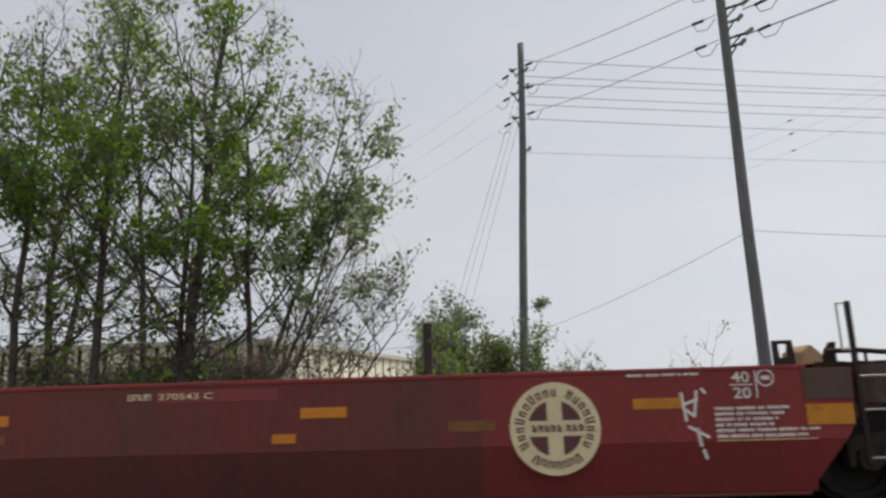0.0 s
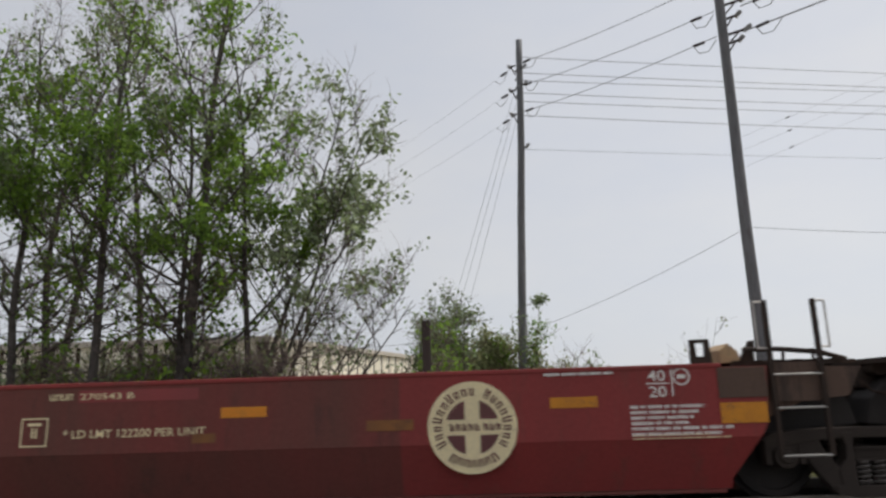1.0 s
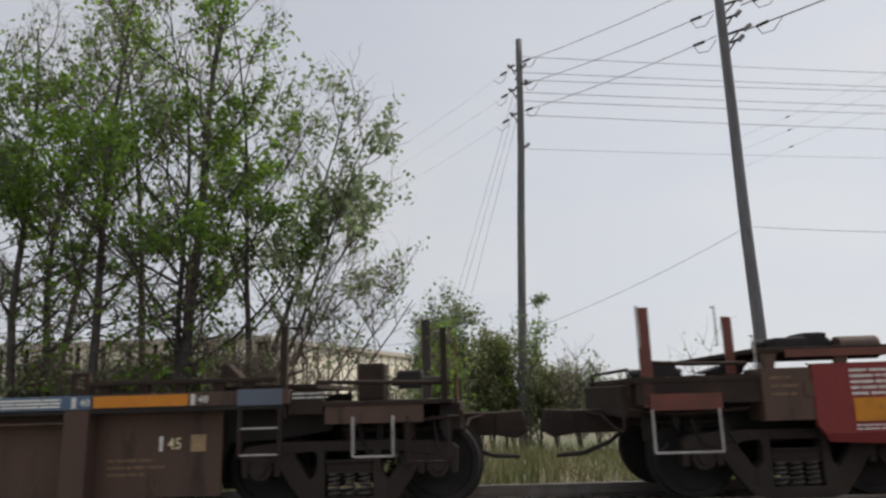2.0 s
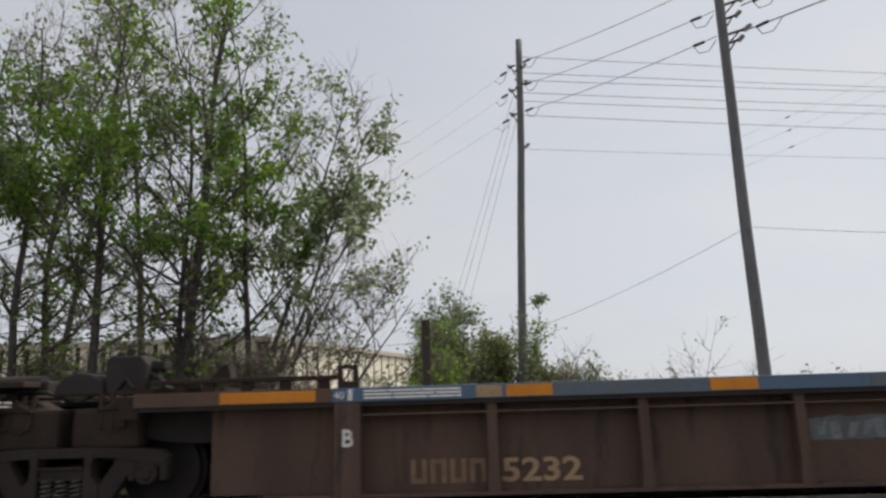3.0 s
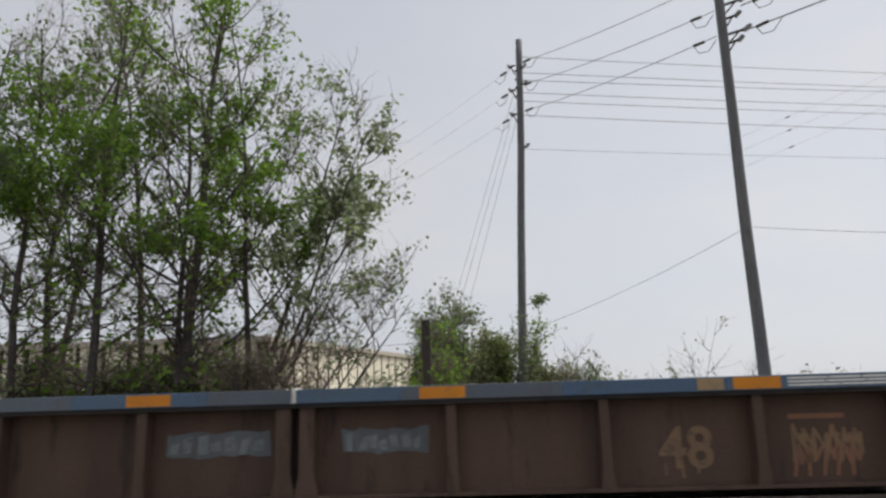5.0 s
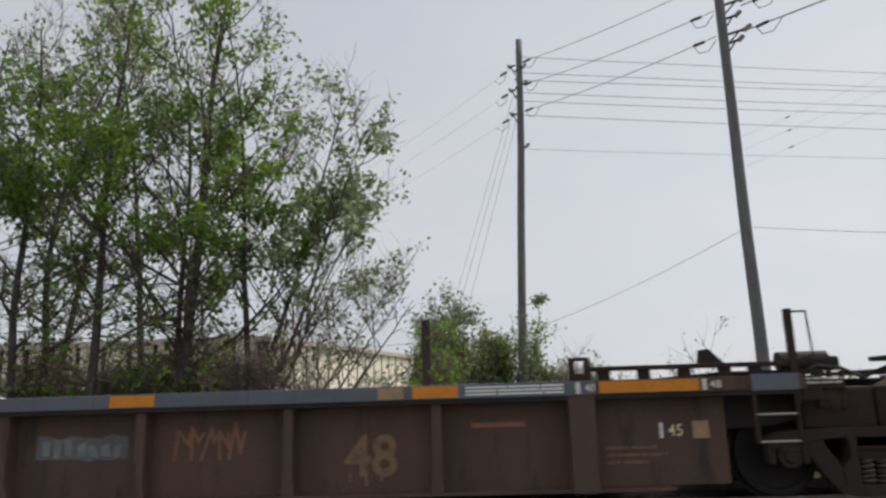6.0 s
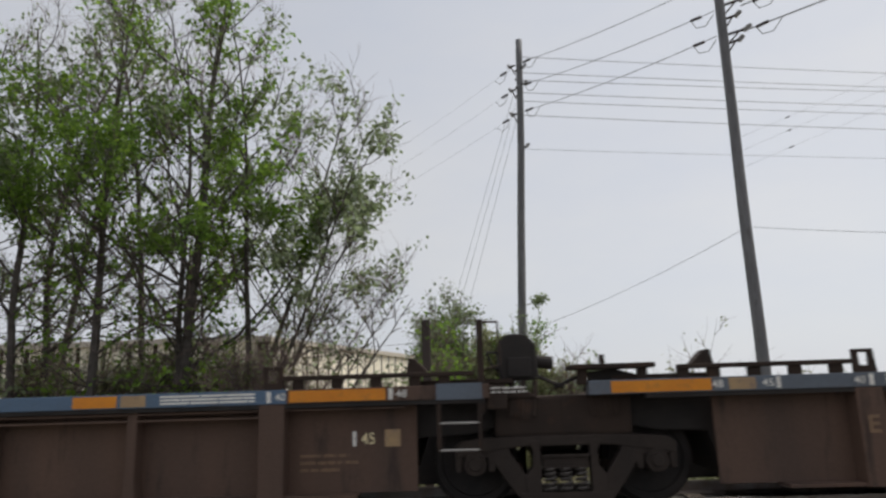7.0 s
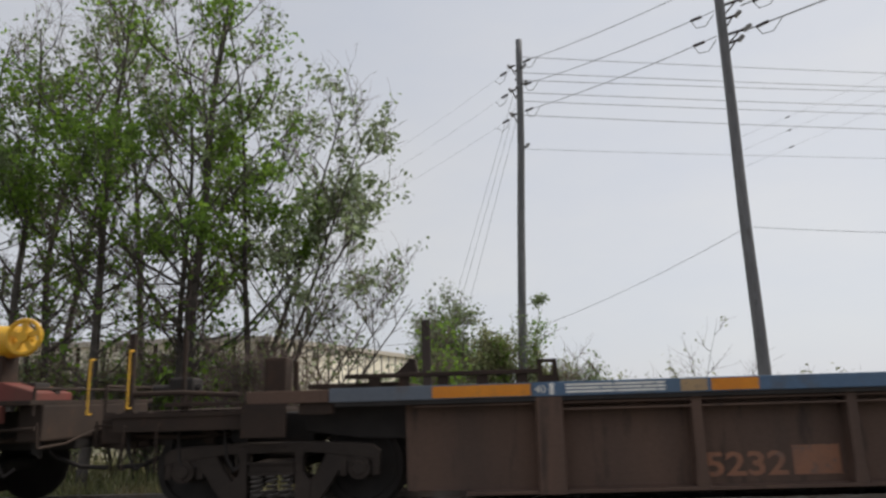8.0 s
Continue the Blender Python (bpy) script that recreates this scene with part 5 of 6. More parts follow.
def blue_unit(u, letter, number, end_unit, seed, tags):
    """A well with a blue top sill over a brown ribbed side. end_unit: -1 or 1 where the car ends there in a coupler."""
    th = on_train("well_car", u, {"B": "brown ribbed well car, blue top sill, number 5232 and letter B", "C": "brown ribbed well car, blue top sill, letter C and 48",
                                  "D": "brown ribbed well car, blue top sill, tan scrawled graffiti", "E": "brown ribbed well car, blue top sill, letter E and red scrawl",
                                  "": "dirtier brown ribbed well car, blue top sill, double side ledge"}[letter], "well car", "blue-silled units of the container train")
    rnd = random.Random(seed)
    R = S + 0.225         # face of the recessed sheets
    # recessed sheets, one between each pair of posts
    posts = [-6.05, -4.6, -3.1, -1.58, -0.12, 0.12, 1.58, 3.1, 4.6, 6.05]
    for a, b in zip([-7.5] + posts, posts + [7.5]):
        part("side_sheet", prism(bmesh.new(), [(a, 0.2), (a, 1.12), (b, 1.12), (b, 0.2)], R, R + 0.03), M_BROWN, th)
    for x in posts:
        wide = abs(x) > 6
        w = 0.13 if wide else 0.05 if abs(x) > 1 else 0.075
        foot = 1.35 if abs(x) > 1 else 1.55
        bm = bmesh.new()
        if wide:
            prism(bm, [(x - w, 0.16), (x - w, 1.10), (x + w, 1.10), (x + w, 0.16)], S + 0.01, R, 0.008)
        else:
            prism(bm, [(x - w * foot, 0.2), (x - w * foot, 0.25), (x - w, 0.40), (x - w, 1.09), (x + w, 1.09), (x + w, 0.40), (x + w * foot, 0.25), (x + w * foot, 0.2)], S + 0.05, R, 0.006)
        part("side_post", bm, M_BROWN, th)
    # dark strip stands in for the shade between the paired centre posts
    part("gap_shade_strip", one(-0.04, 0.04, R - 0.03, R, 0.2, 1.09), M_GRIME, th)
    part("bottom_flange", one(-6.9, 6.9, S + 0.04, R + 0.12, 0.165, 0.2, bev=0.006), M_BROWN, th)
    # top sill in faded lengths of paint
    cuts = [-8.25 if end_unit else -8.76, -6.2, -4.4, -2.3, -0.9, 0.02, 1.1, 2.7, 4.3, 6.2, 8.25]
    for a, b in zip(cuts, cuts[1:]):
        m = M_SILL if rnd.random() < tags["blue"] else M_GREYSILL
        if abs(a + b) / 2 > 6.5:
            m = M_BROWN if a > 0 or end_unit > 0 else M_GREYSILL
        part("top_sill", one(a, b, S, S + 0.19, 1.095, 1.235, bev=0.008), m, th)
    # near-black strip draws the shadow line under the sill
    part("sill_shade_strip", one(-8.2, 8.2, S + 0.015, R, 1.052, 1.094), M_GRIME, th)
    part("sill_tick", one(-0.02, 0.02, S - 0.006, S + 0.2, 1.10, 1.25), M_WHITE, th, "white centre mark on the sill")
    if end_unit:
        part("side_ledge", prism(bmesh.new(), [(-6.0, 0.955), (-6.0, 0.975), (6.0, 0.975), (6.0, 0.955)], S + 0.05, R), M_BROWN, th)
        if end_unit < 0:
            part("side_ledge", prism(bmesh.new(), [(-7.4, 1.02), (-7.4, 1.04), (7.4, 1.04), (7.4, 1.02)], S + 0.05, R), M_BROWN, th)
    part("far_side", prism(bmesh.new(), [(-7.5, 0.2), (-7.5, 1.235), (7.5, 1.235), (7.5, 0.2)], -S - 0.08, -S), M_BROWN, th)
    part("floor_beam", one(-6.9, 6.9, -1.2, 1.2, 0.22, 0.32), M_GRIME, th)
    for s in (-1, 1):
        # invented skirt on the far side, blocks the bright grass behind the truck
        part("far_screen_plate", prism(bmesh.new(), [(s * 6.6, -0.04), (s * 6.6, 1.2), (s * 8.4, 1.2), (s * 8.3, -0.04)], -S - 0.1, -S - 0.04), M_GRIME, th)
    # reflectors, notices and marks on the sill
    spots = (-4.22, -2.21, 0.0, 2.25, 4.22) if end_unit else (-4.6, -1.5, 1.5, 4.6)
    for x in spots:
        part("reflector", one(x - 0.23, x + 0.23, S - 0.006, S, 1.108, 1.222), M_ORANGE, th, "orange reflective strip")
    for s in (-1, 1):
        xo = tags.get("strip", -8.19) if s < 0 and not end_unit else -6.86 if s < 0 < end_unit else s * 6.72
        part("reflector", one(xo - 0.49, xo + 0.49, S - 0.006, S, 1.108, 1.222), M_ORANGE, th, "long orange reflective strip")
        part("faded_patch", one(s * 4.62 - 0.13 if end_unit else s * 4.15 - 0.13, s * 4.62 + 0.13 if end_unit else s * 4.15 + 0.13, S - 0.005, S, 1.108, 1.222), M_TAN, th)
        x0 = 4.9 if s > 0 else -5.88
        bm = bmesh.new()
        for k in range(3):
            p = x0
            while p < x0 + 0.98:
                q = min(p + rnd.uniform(0.2, 0.5), x0 + 0.98)
                box(bm, p, q, S - 0.004, S, 1.122 + 0.034 * k, 1.143 + 0.034 * k)
                p = q + 0.015
        part("small_print", bm, M_WHITE, th)
        xa = 6.0 if s > 0 else -6.12
        part("length_tick", one(xa + (0 if s > 0 else 0.08), xa + 0.045 + (0 if s > 0 else 0.08), S - 0.005, S, 1.11, 1.22), M_WHITE, th)
        lettering("40", 0.075, s * 6.14 if s > 0 else -6.13, S - 0.001, 1.165, M_WHITE, th, width=0.105)
        if s > 0:
            part("length_tick", one(7.24, 7.285, S - 0.005, S, 1.11, 1.22), M_WHITE, th)
            lettering("48", 0.075, 7.37, S - 0.001, 1.165, M_WHITE, th, width=0.11)
            lettering("45", 0.115, 7.0, R, 0.725, M_CREAM, th, width=0.14)
            part("length_tick", one(6.84, 6.875, R - 0.004, R, 0.65, 0.80), M_WHITE, th)
            part("data_plate", one(7.17, 7.33, R - 0.006, R, 0.64, 0.81), M_TAN, th, "faded tan sticker")
            bars([0.5, 0.6, 0.4], 6.3, 0.58, 0.07, R, M_GHOST, th, seed + 3, 0.03)
        elif not end_unit:
            lettering("48", 0.075, -7.50, S - 0.001, 1.165, M_WHITE, th, width=0.11)
            part("faded_patch", one(-7.39, -7.13, S - 0.005, S, 1.108, 1.222), M_TAN, th)
            lettering("45", 0.075, -7.01, S - 0.001, 1.165, M_WHITE, th, width=0.11)
            part("length_tick", one(-6.93, -6.89, S - 0.005, S, 1.11, 1.22), M_WHITE, th)
        bracket_loop(th, s * 6.05, 1.235, M_STEEL, 0.2, 0.23)
        # running rail over the sill towards the end
        far = 7.85 if s < 0 and not end_unit else 8.1
        bm = one(min(s * 6.15, s * far), max(s * 6.15, s * far), S + 0.03, S + 0.16, 1.325, 1.37, bev=0.008)
        for x in (6.3, 6.7, 7.1, 7.5, 7.8):
            box(bm, s * x - 0.06, s * x + 0.06, S + 0.06, S + 0.12, 1.225, 1.33)
        if s < 0 and not end_unit:
            end = one(-8.92, -8.08, S + 0.02, S + 0.5, 1.35, 1.40, bev=0.012)
            for x in (-8.8, -8.2):
                box(end, x - 0.05, x + 0.05, S + 0.1, S + 0.16, 1.2, 1.355)
            part("bridge_plate", end, M_STEEL, th, "worn flat bridge plate over the joint")
            part("rail_stop", one(-8.60, -8.55, S + 0.2, S + 0.26, 1.39, 1.50, bev=0.006), M_STEEL, th)
            part("gusset", prism(bmesh.new(), [(-8.70, 1.235), (-8.74, 1.33), (-8.45, 1.35), (-8.05, 1.235)], S + 0.2, S + 0.26), M_GRIME, th)
        if s > 0 and tags.get("plate"):
            part("bridge_plate", one(7.80, 8.20, S + 0.06, S + 0.7, 1.372, 1.44, bev=0.012), M_REDPOST, th, "rusty red bridge plate")
            part("bridge_plate", one(8.26, 8.72, S + 0.1, S + 0.7, 1.345, 1.41, bev=0.012), M_STEEL, th)
        part("running_rail", bm, M_STEEL, th)
        part("guide_wedge", prism(bmesh.new(), [(s * 7.38, 1.36), (s * 7.41, 1.53), (s * 7.47, 1.53), (s * 7.64, 1.36)], S + 0.4, S + 0.6, 0.01), M_STEEL, th)
        # dark end structure
        tip = 8.6 if s == end_unit else 8.45
        part("end_casting", prism(bmesh.new(), [(s * 7.35, 0.25), (s * 7.35, 1.2), (s * tip, 1.08), (s * tip, 0.80), (s * 8.0, 0.72), (s * 7.5, 0.70)], -1.0, 1.0, 0.02), M_GRIME, th)
        if end_unit or s > 0:
            part("end_sill", one(min(s * 8.22, s * (tip - 0.02)), max(s * 8.22, s * (tip - 0.02)), S + 0.06, S + 0.16, 0.98, 1.22, bev=0.015), M_STEEL, th)
        part("end_deck", one(min(s * 7.5, s * 8.5), max(s * 7.5, s * 8.5), S + 0.15, 1.3, 1.24, 1.285), M_STEEL, th)
        if s != end_unit:
            bm = one(s * 8.66 - 0.36, s * 8.66 + 0.36, -1.18, 1.1, 0.70, 1.10, bev=0.04)
            prism(bm, [(s * 8.32, 1.08), (s * 8.35, 1.20), (s * 8.55, 1.20), (s * 8.78, 1.08)], -1.22, -0.6, 0.02)
            rod(bm, (s * 8.6, -1.2, 0.98), (s * 8.6, 0.2, 0.98), 0.12, sides=16)
            for k in range(3):
                rod(bm, (s * (8.46 + 0.12 * k), -1.2, 0.9), (s * (8.5 + 0.12 * k), -1.15, 1.26), 0.028)
            part("joint_casting", bm, M_STEEL, th)
            part("air_hose", path_rod(bmesh.new(), [(s * 8.3, -1.05, 1.22), (s * 8.55, -1.08, 1.32), (s * 8.8, -1.05, 1.29), (s * 9.05, -1.0, 1.18)], 0.02), M_GRIME, th)
    if letter:
        lettering(letter, 0.17, -6.05, S + 0.01, 0.745, M_GHOST if letter == "E" else M_WHITE, th, width=0.11)
    # ladder, upright post and grab at the right-hand end
    ladder(th, 7.74, 8.15, 0.58, 1.22, (0.60, 0.86), M_STEEL, M_GALV, S + 0.02)
    part("ladder_plate", one(7.72, 8.18, S - 0.004, S + 0.02, 1.09, 1.25), M_GREYSILL, th)
    part("handrail_post", one(8.14, 8.21, S + 0.04, S + 0.1, 0.95, 1.89, bev=0.008), M_STEEL, th)
    part("grab_iron", path_rod(bmesh.new(), [(8.18, S + 0.07, 1.86), (8.36, S + 0.07, 1.86), (8.38, S + 0.07, 1.42), (8.22, S + 0.07, 1.38)], 0.011), M_STEEL, th)
    # brake gear on the deck
    bm = bmesh.new()
    kind = tags.get("gear", "drum")
    if kind == "drum":
        prism(bm, [(8.40, 1.27), (8.36, 1.40), (8.36, 1.64), (8.42, 1.73), (8.52, 1.755), (8.66, 1.74), (8.76, 1.64), (8.78, 1.27)], -1.15, -0.65, 0.025)
        prism(bm, [(8.46, 1.30), (8.46, 1.50), (8.70, 1.50), (8.70, 1.30)], -1.19, -1.14, 0.012)
        path_rod(bm, [(8.36, -1.1, 1.56), (8.24, -1.1, 1.56), (8.30, -1.1, 1.42), (8.42, -1.1, 1.34)], 0.014)
        rod(bm, (8.78, -0.95, 1.46), (8.95, -0.95, 1.44), 0.07, sides=12)
    elif kind == "valve":
        prism(bm, [(-9.28, 1.24), (-9.26, 1.36), (-9.18, 1.44), (-9.02, 1.49), (-8.88, 1.47), (-8.76, 1.40), (-8.74, 1.24)], -1.15, -0.7, 0.03)
        prism(bm, [(-8.74, 1.24), (-8.76, 1.60), (-8.70, 1.66), (-8.36, 1.66), (-8.28, 1.56), (-8.30, 1.40), (-8.36, 1.24)], -1.1, -0.75, 0.03)
        for x, z in ((-8.66, 1.70), (-8.54, 1.735), (-8.42, 1.69)):
            rod(bm, (x, -0.95, 1.6), (x, -0.95, z), 0.045, sides=10)
        box(bm, -8.36, -8.14, -1.0, -0.8, 1.50, 1.60, bev=0.025)
        rod(bm, (-8.18, -0.9, 1.46), (-8.18, -0.9, 1.62), 0.04, sides=10)
        path_rod(bm, [(-8.3, -1.0, 1.46), (-8.18, -1.0, 1.40), (-8.1, -1.0, 1.30), (-8.0, -1.0, 1.27)], 0.03)
        path_rod(bm, [(-8.6, -1.12, 1.3), (-8.5, -1.13, 1.42), (-8.42, -1.12, 1.3)], 0.02)
    else:
        rod(bm, (8.2, -0.95, 1.38), (8.7, -0.95, 1.38), 0.1, sides=14)
        box(bm, 8.5, 8.8, -1.05, -0.8, 1.27, 1.42, bev=0.03)
    part("brake_gear", bm, M_GRIME, th)
    bars([0.36, 0.36], 8.27, 1.2, 0.04, S + 0.06, M_WHITE, th, seed + 9, 0.02)
    # stencils and graffiti on the sheets
    if number:
        if tags.get("faint"):
            part("faded_patch", one(-3.66, -3.2, R - 0.004, R, 0.27, 0.55), M_RUSTTAG, th, "tan patch of old paint")
            bars([0.6], 0.9, 0.36, 0.05, R, M_GHOST, th, seed + 5, 0.06)
        else:
            blocks(4, -5.44, 0.27, 0.80, 0.235, R, M_GHOST, th)
        lettering(number, 0.235, -4.12, R, 0.385, M_RUSTTAG if tags.get("faint") else M_TAN, th, width=0.8)
    else:
        lettering("48", 0.42, 3.92, R, 0.555, M_GHOST, th, width=0.54)
        strokes([[(3.70, 0.40), (3.70, 0.30)], [(3.86, 0.40), (3.87, 0.27)], [(4.02, 0.38), (4.02, 0.31)]], 0.012, R, M_GHOST, th, "paint_drip")
        part("faded_patch", one(4.95, 5.5, R - 0.003, R, 0.80, 0.85), M_RUSTTAG, th)
    for x0, x1 in tags.get("pale", ()):
        edge = [(x0 + (x1 - x0) * k / 9 + rnd.uniform(-0.03, 0.03), 0.585 + rnd.uniform(-0.025, 0.02)) for k in range(10)] + [(x1 - (x1 - x0) * k / 9 + rnd.uniform(-0.03, 0.03), 0.825 + rnd.uniform(-0.03, 0.02)) for k in range(10)]
        part("graffiti", prism(bmesh.new(), edge, R - 0.003, R), M_PALEBLUE, th, "washed-out pale blue graffiti block")
        bm = bmesh.new()
        k = 7
        for j in range(k):
            a = x0 + 0.05 + (x1 - x0 - 0.1) * j / k
            w = (x1 - x0) / k
            lean = rnd.uniform(-0.04, 0.05)
            z0, z1 = rnd.uniform(0.60, 0.64), rnd.uniform(0.72, 0.81)
            prism(bm, [(a, z0), (a + w * rnd.uniform(0.35, 0.75), z0), (a + w * 0.6 + lean, z1), (a + lean, z1 - rnd.uniform(0, 0.05))], R - 0.005, R - 0.003)
        part("graffiti", bm, M_PALEGREY, th, "pale grey graffiti strokes", kind="stuff")
    for x, z, k, w in tags.get("scrawl", ()):
        pts = []
        for j in range(k):
            px = x + w * j / k
            pts.append([(px + rnd.uniform(-0.03, 0.03), z - 0.16), (px + rnd.uniform(0, 0.08), z + rnd.uniform(0.1, 0.2)), (px + rnd.uniform(0.06, 0.14), z - rnd.uniform(-0.05, 0.12)), (px + rnd.uniform(0.1, 0.16), z + 0.1)])
        strokes(pts, 0.016, R, M_GHOST if k > 5 else M_RUSTTAG, th)
    if end_unit > 0:
        part("end_platform", one(8.5, 9.9, S + 0.06, 1.38, 1.06, 1.10, bev=0.006), M_STEEL, th)
        part("end_beam", one(9.75, 9.98, -1.2, 1.2, 0.78, 1.06, bev=0.02), M_STEEL, th)
        part("draft_sill", one(8.5, 9.9, -0.5, 0.5, 0.7, 1.04, bev=0.02), M_GRIME, th)
        part("platform_rail", path_rod(bmesh.new(), [(8.5, S + 0.1, 1.3), (9.2, S + 0.1, 1.28), (9.9, S + 0.1, 1.26)], 0.022), M_STEEL, th)
        part("apron", one(8.6, 9.6, S + 0.08, S + 0.11, 0.88, 1.06), M_BROWN, th)
        stirrup(th, 9.45, 9.85, 0.5, 0.95, M_STEEL)
        stirrup(th, 8.9, 9.3, 0.56, 0.95, M_GALV)
        part("handrail_post", one(9.785, 9.855, S + 0.06, S + 0.12, 1.06, 1.82, bev=0.008), M_STEEL, th)
        grab(th, 9.95, 1.12, 1.7, M_REDPOST)
        coupler(th, 9.65, 1)
        end_clutter(th, 8.7, 9.95, 1, seed)
        part("hand_brake_box", one(8.85, 9.15, -0.9, -0.5, 1.1, 1.5, bev=0.03), M_STEEL, th)
    if end_unit < 0:
        part("top_sill", one(-9.1, -8.26, S + 0.01, S + 0.19, 1.10, 1.225, bev=0.008), M_BROWN, th)
        part("hanger_plate", one(-9.15, -8.69, S - 0.005, S + 0.03, 0.77, 1.10, bev=0.006), M_STEEL, th)
        bm = one(-9.0, -8.76, -1.2, -0.9, 1.2, 1.58, bev=0.03)
        rod(bm, (-8.69, -1.05, 1.22), (-8.69, -1.05, 1.54), 0.03)
        part("hand_brake_box", bm, M_STEEL, th)
        bm = one(-10.6, -9.0, S + 0.05, 1.38, 1.0, 1.045, bev=0.006)
        box(bm, -10.5, -9.05, S + 0.07, S + 0.12, 0.86, 1.0)
        slats(part("end_platform", bm, M_STEEL, th), -10.58, 0.17, 9, S + 0.06, 1.36, 1.045, 1.06)
        part("end_beam", one(-10.72, -10.45, -1.2, 1.2, 0.74, 1.0, bev=0.02), M_STEEL, th)
        part("draft_sill", one(-10.5, -8.6, -0.5, 0.5, 0.68, 1.0, bev=0.02), M_GRIME, th)
        bm = path_rod(bmesh.new(), [(-10.35, S + 0.1, 1.24), (-9.8, S + 0.1, 1.24), (-9.2, S + 0.1, 1.2)], 0.026)
        rod(bm, (-9.75, S + 0.1, 1.05), (-9.75, S + 0.1, 1.24), 0.02)
        part("platform_rail", bm, M_STEEL, th)
        part("step_board", one(-9.95, -9.25, S + 0.02, S + 0.3, 1.10, 1.14, bev=0.006), M_STEEL, th)
        for x in (-10.32, -9.98):
            grab(th, x, 0.5, 0.92, M_STEEL)
        part("handrail_post", one(-10.38, -10.31, S + 0.06, S + 0.12, 1.0, 1.86, bev=0.008), M_STEEL, th)
        part("handrail_post", one(-9.9, -9.86, S + 0.3, S + 0.34, 1.05, 1.9, bev=0.008), M_STEEL, th)
        grab(th, -10.30, 1.1, 1.68, M_YELLOW)
        grab(th, -10.71, 1.05, 1.6, M_YELLOW)
        coupler(th, -9.95, -1)
        end_clutter(th, -10.65, -9.2, -1, seed)
    return th


def trailing_car(u):
    """The end of the next car, with its yellow hand brake."""
    th = on_train("well_car", u, "rusty well car end with yellow hand brake wheel", "well car", "following units of the container train")
    part("end_platform", one(-2.4, 0.0, S + 0.05, 1.38, 1.16, 1.21, bev=0.006), M_STEEL, th)
    part("end_beam", one(-0.25, 0.02, -1.2, 1.2, 0.78, 1.16, bev=0.02), M_STEEL, th)
    part("side_sill", one(-9.0, -0.3, S, S + 0.12, 0.98, 1.16, bev=0.01), M_RED_FADED, th)
    part("side_sheet", prism(bmesh.new(), [(-9.0, 0.2), (-9.0, 1.3), (-3.4, 1.3), (-3.0, 0.9), (-3.4, 0.2)], S + 0.05, S + 0.1), M_RED_FADED, th)
    part("far_side", prism(bmesh.new(), [(-9.0, 0.2), (-9.0, 1.3), (-3.4, 1.3), (-3.4, 0.2)], -S - 0.1, -S - 0.04), M_RED_FADED, th)
    part("draft_sill", one(-9.0, 0.0, -0.5, 0.5, 0.66, 1.1, bev=0.02), M_GRIME, th)
    part("riser", prism(bmesh.new(), [(-2.4, 1.2), (-1.9, 1.42), (-0.6, 1.42), (-0.2, 1.3), (-0.2, 1.2)], -1.0, -0.3, 0.02), M_RED_FADED, th)
    bm = rod(bmesh.new(), (-0.34, -1.13, 1.90), (-0.34, -0.98, 1.90), 0.06, sides=16)
    for k in range(5):
        a = 2 * math.pi * k / 5 + 0.3
        prism(bm, [(-0.34 + r * math.cos(a + d), 1.90 + r * math.sin(a + d)) for r, d in ((0.05, -0.5), (0.17, -0.22), (0.17, 0.22), (0.05, 0.5))], -1.10, -1.07)
    ring = [Vector((-0.34 + 0.185 * math.cos(2 * math.pi * k / 24), -1.085, 1.90 + 0.185 * math.sin(2 * math.pi * k / 24))) for k in range(25)]
    v, f = tubes([(ring, [0.026] * 25)], 8)
    vs = [bm.verts.new(p) for p in v]
    for q in f:
        bm.faces.new([vs[i] for i in q])
    part("brake_wheel", bm, M_YELLOW, th, "yellow spoked hand brake wheel")
    part("brake_housing", rod(bmesh.new(), (-1.05, -0.82, 1.86), (-0.46, -0.86, 1.88), 0.21, 0.17, sides=24), M_YELLOW, th, "yellow brake gear housing")
    part("brake_stand", one(-0.85, -0.65, -0.95, -0.65, 1.2, 1.72, bev=0.02), M_STEEL, th)
    grab(th, -0.78, 1.2, 1.85, M_TAN)
    stirrup(th, -0.75, -0.3, 0.5, 0.98, M_STEEL)
    coupler(th, -0.6, 1)
    end_clutter(th, -2.3, 0.0, 1, 77)
    return th


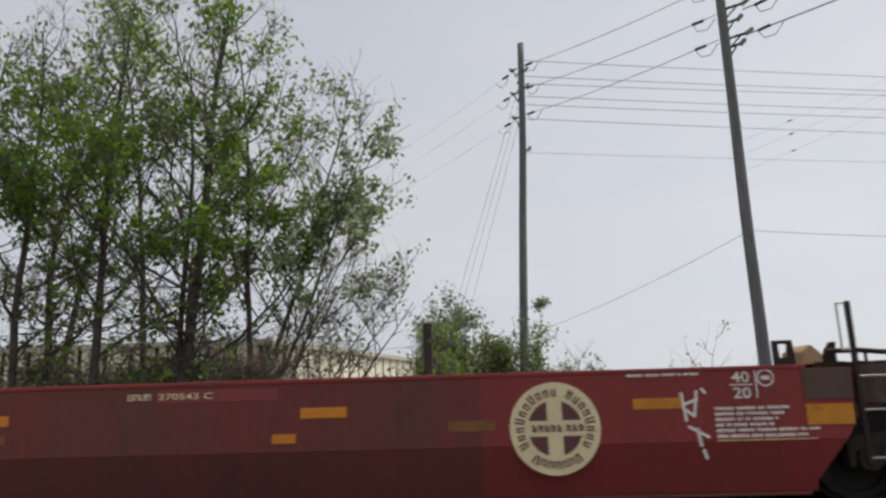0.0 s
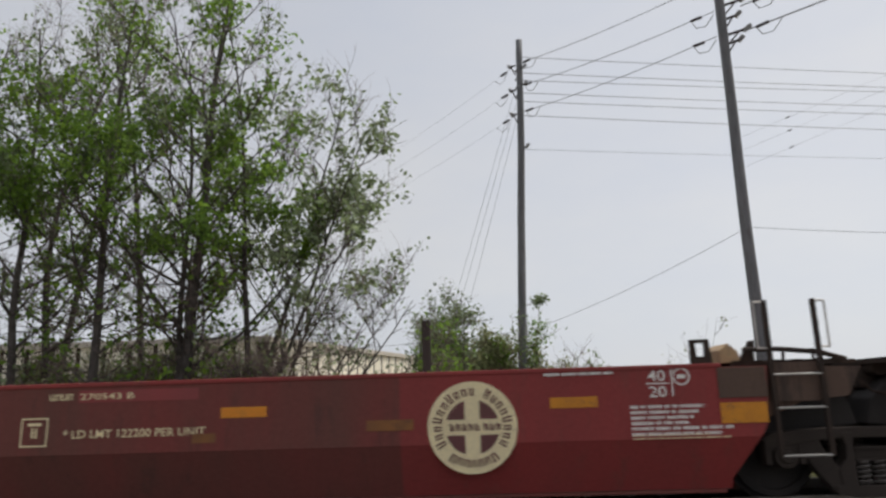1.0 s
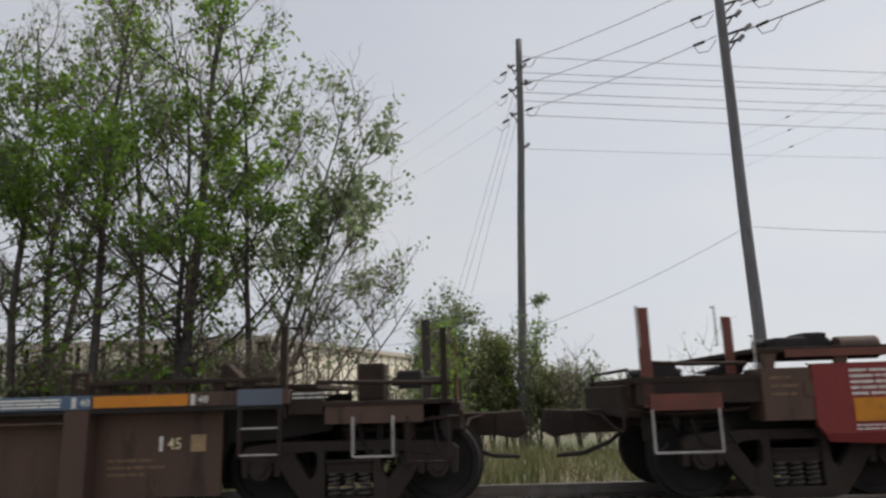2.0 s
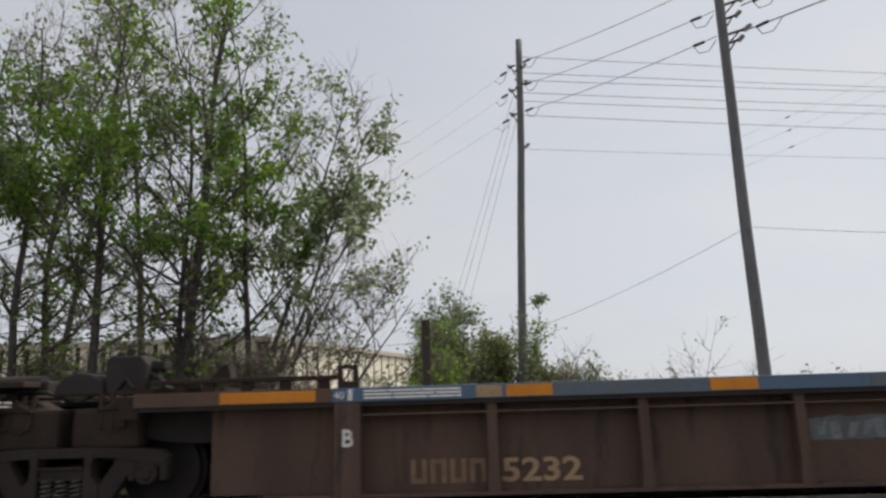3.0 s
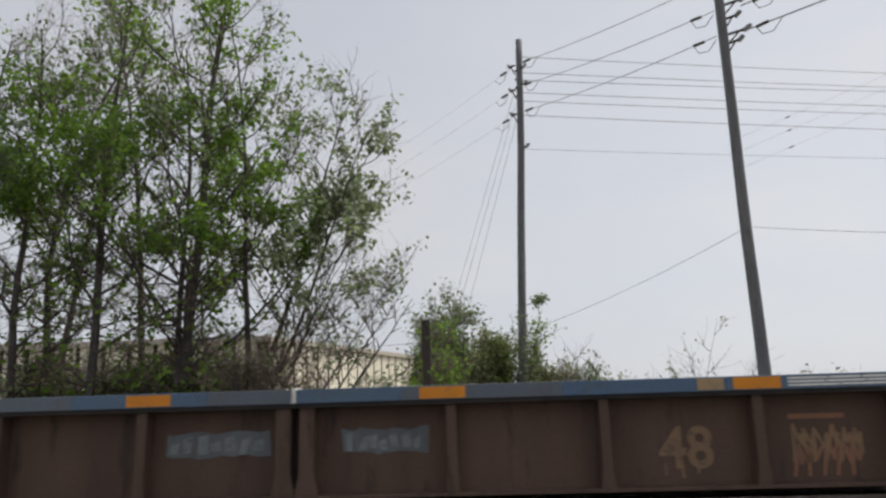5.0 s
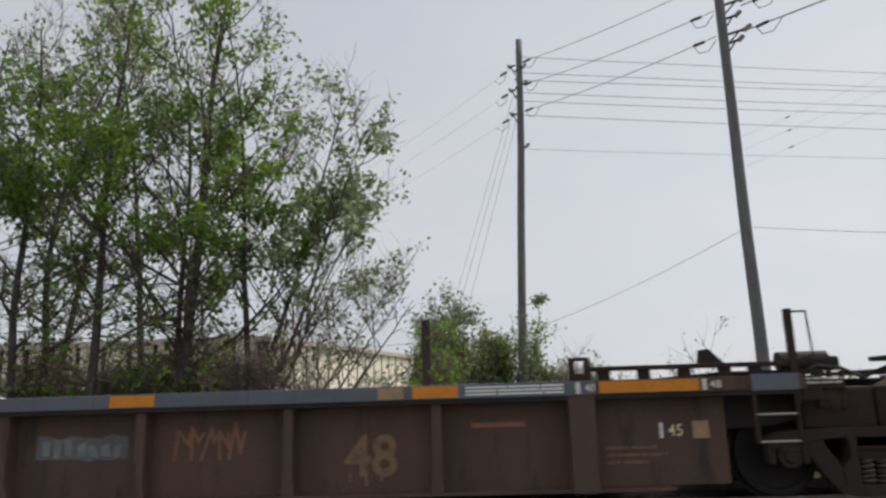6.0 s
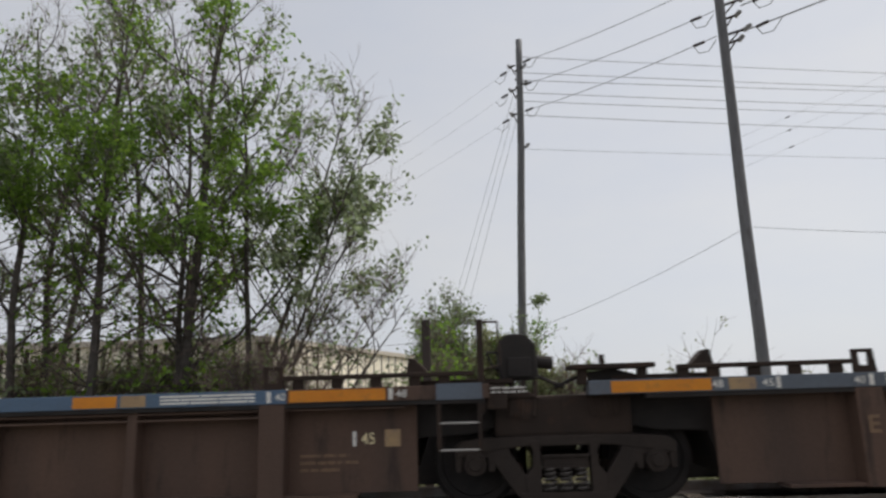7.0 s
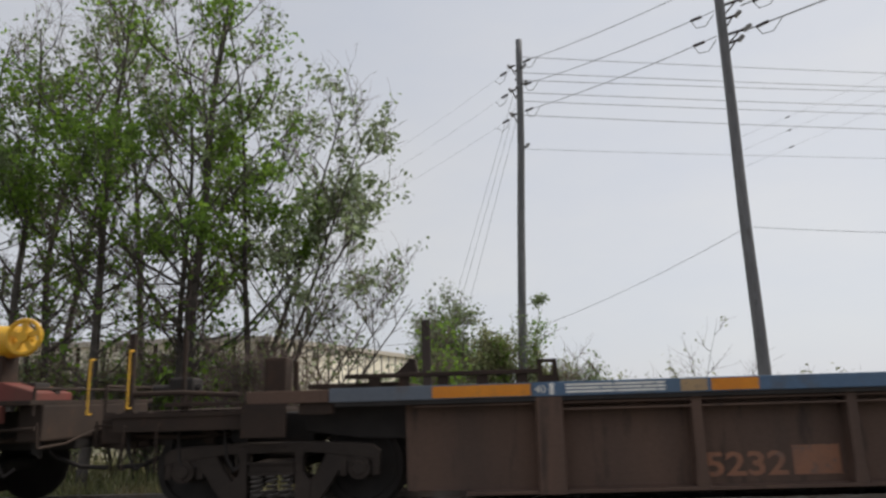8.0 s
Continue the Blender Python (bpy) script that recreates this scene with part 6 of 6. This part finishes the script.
def build_train():
    red_unit(12.61, "D", "joint", 100)
    c = red_unit(-3.08, "C", "joint", 120)
    strokes([[(5.07, 1.12), (5.1, 0.86)], [(5.05, 1.0), (5.22, 1.06)], [(5.08, 0.98), (5.18, 0.9), (5.22, 1.14)], [(5.27, 1.16), (5.30, 1.12)], [(5.12, 0.8), (5.3, 0.7)], [(5.2, 0.78), (5.22, 0.62)], [(5.24, 0.58), (5.26, 0.5)]], 0.014, S, M_WHITE, c)
    red_unit(-18.77, "B", "coupler", 140)
    blue_unit(-39.93, "B", "5232", 1, 200, {"blue": 0.4, "gear": "valve", "pale": ((-1.42, -0.3), (0.4, 1.35))})
    blue_unit(-58.13, "C", None, 0, 220, {"blue": 0.95, "plate": True, "gear": "low", "pale": ((-1.40, -0.28), (0.45, 1.36))})
    blue_unit(-76.30, "D", None, 0, 240, {"blue": 0.6, "gear": "drum", "pale": ((-1.40, -0.28), (0.45, 1.36)), "scrawl": ((4.95, 0.55, 6, 0.7), (4.95, 0.42, 5, 0.7))})
    blue_unit(-94.36, "E", None, 0, 260, {"blue": 0.12, "strip": -8.05, "gear": "low", "pale": ((-1.38, -0.35), (0.42, 1.40)), "scrawl": ((1.9, 0.72, 5, 0.7),)})
    blue_unit(-112.36, "", "5232", -1, 280, {"blue": 0.9, "gear": "drum", "faint": True, "pale": ((-1.38, -0.35), (0.45, 1.38)), "scrawl": ((2.0, 0.55, 4, 0.5), (-1.4, 0.4, 5, 1.0))})
    trailing_car(-123.74)
    first = build_bogie()
    spots = (20.45, 4.77, -10.92, -26.62, -31.12, -49.04, -67.2, -85.33, -103.36, -121.27, -125.9)
    for i, u in enumerate(spots):
        b = first if i == 0 else copy_thing(first, pose(u, YC, 0))
        TRAIN.append((b, u))
        WHEELS.extend((w, w.location.copy()) for w in b.children if w.name.startswith("wheelset"))


# ---------------------------------------------------------------- what moves
def gone(t):
    """How far the train has run at t; the clip's pictures come at 25 a second."""
    return SPEED * (t if round(t * 10) % 10 == 0 else t - 0.02)


def motions():
    times = [0.5 * k for k in range(17)]
    for th, u in TRAIN:
        walk(th, [(t, pose(u + gone(t), YC, 0)) for t in times])
    steps = [k / 30 for k in range(241)]
    turn = SPEED / 0.44 / 30
    for w, at in WHEELS:
        walk(w, [(t, Matrix.Translation(at) @ Matrix.Rotation(turn * k, 4, "Y")) for k, t in enumerate(steps)])
    for i, th in enumerate(SWAY):
        p = th.matrix_world.translation.copy()
        walk(th, [(t, pose(p.x, p.y, p.z, 0.16 * math.sin(1.9 * t + i * 1.3), 0.26 * math.sin(2.6 * t + i * 2.1) + 0.12 * math.sin(5.3 * t + i), 0)) for t in times])


build_ground()
build_track()
build_warehouse()
build_lines()
build_plants()
build_train()
motions()
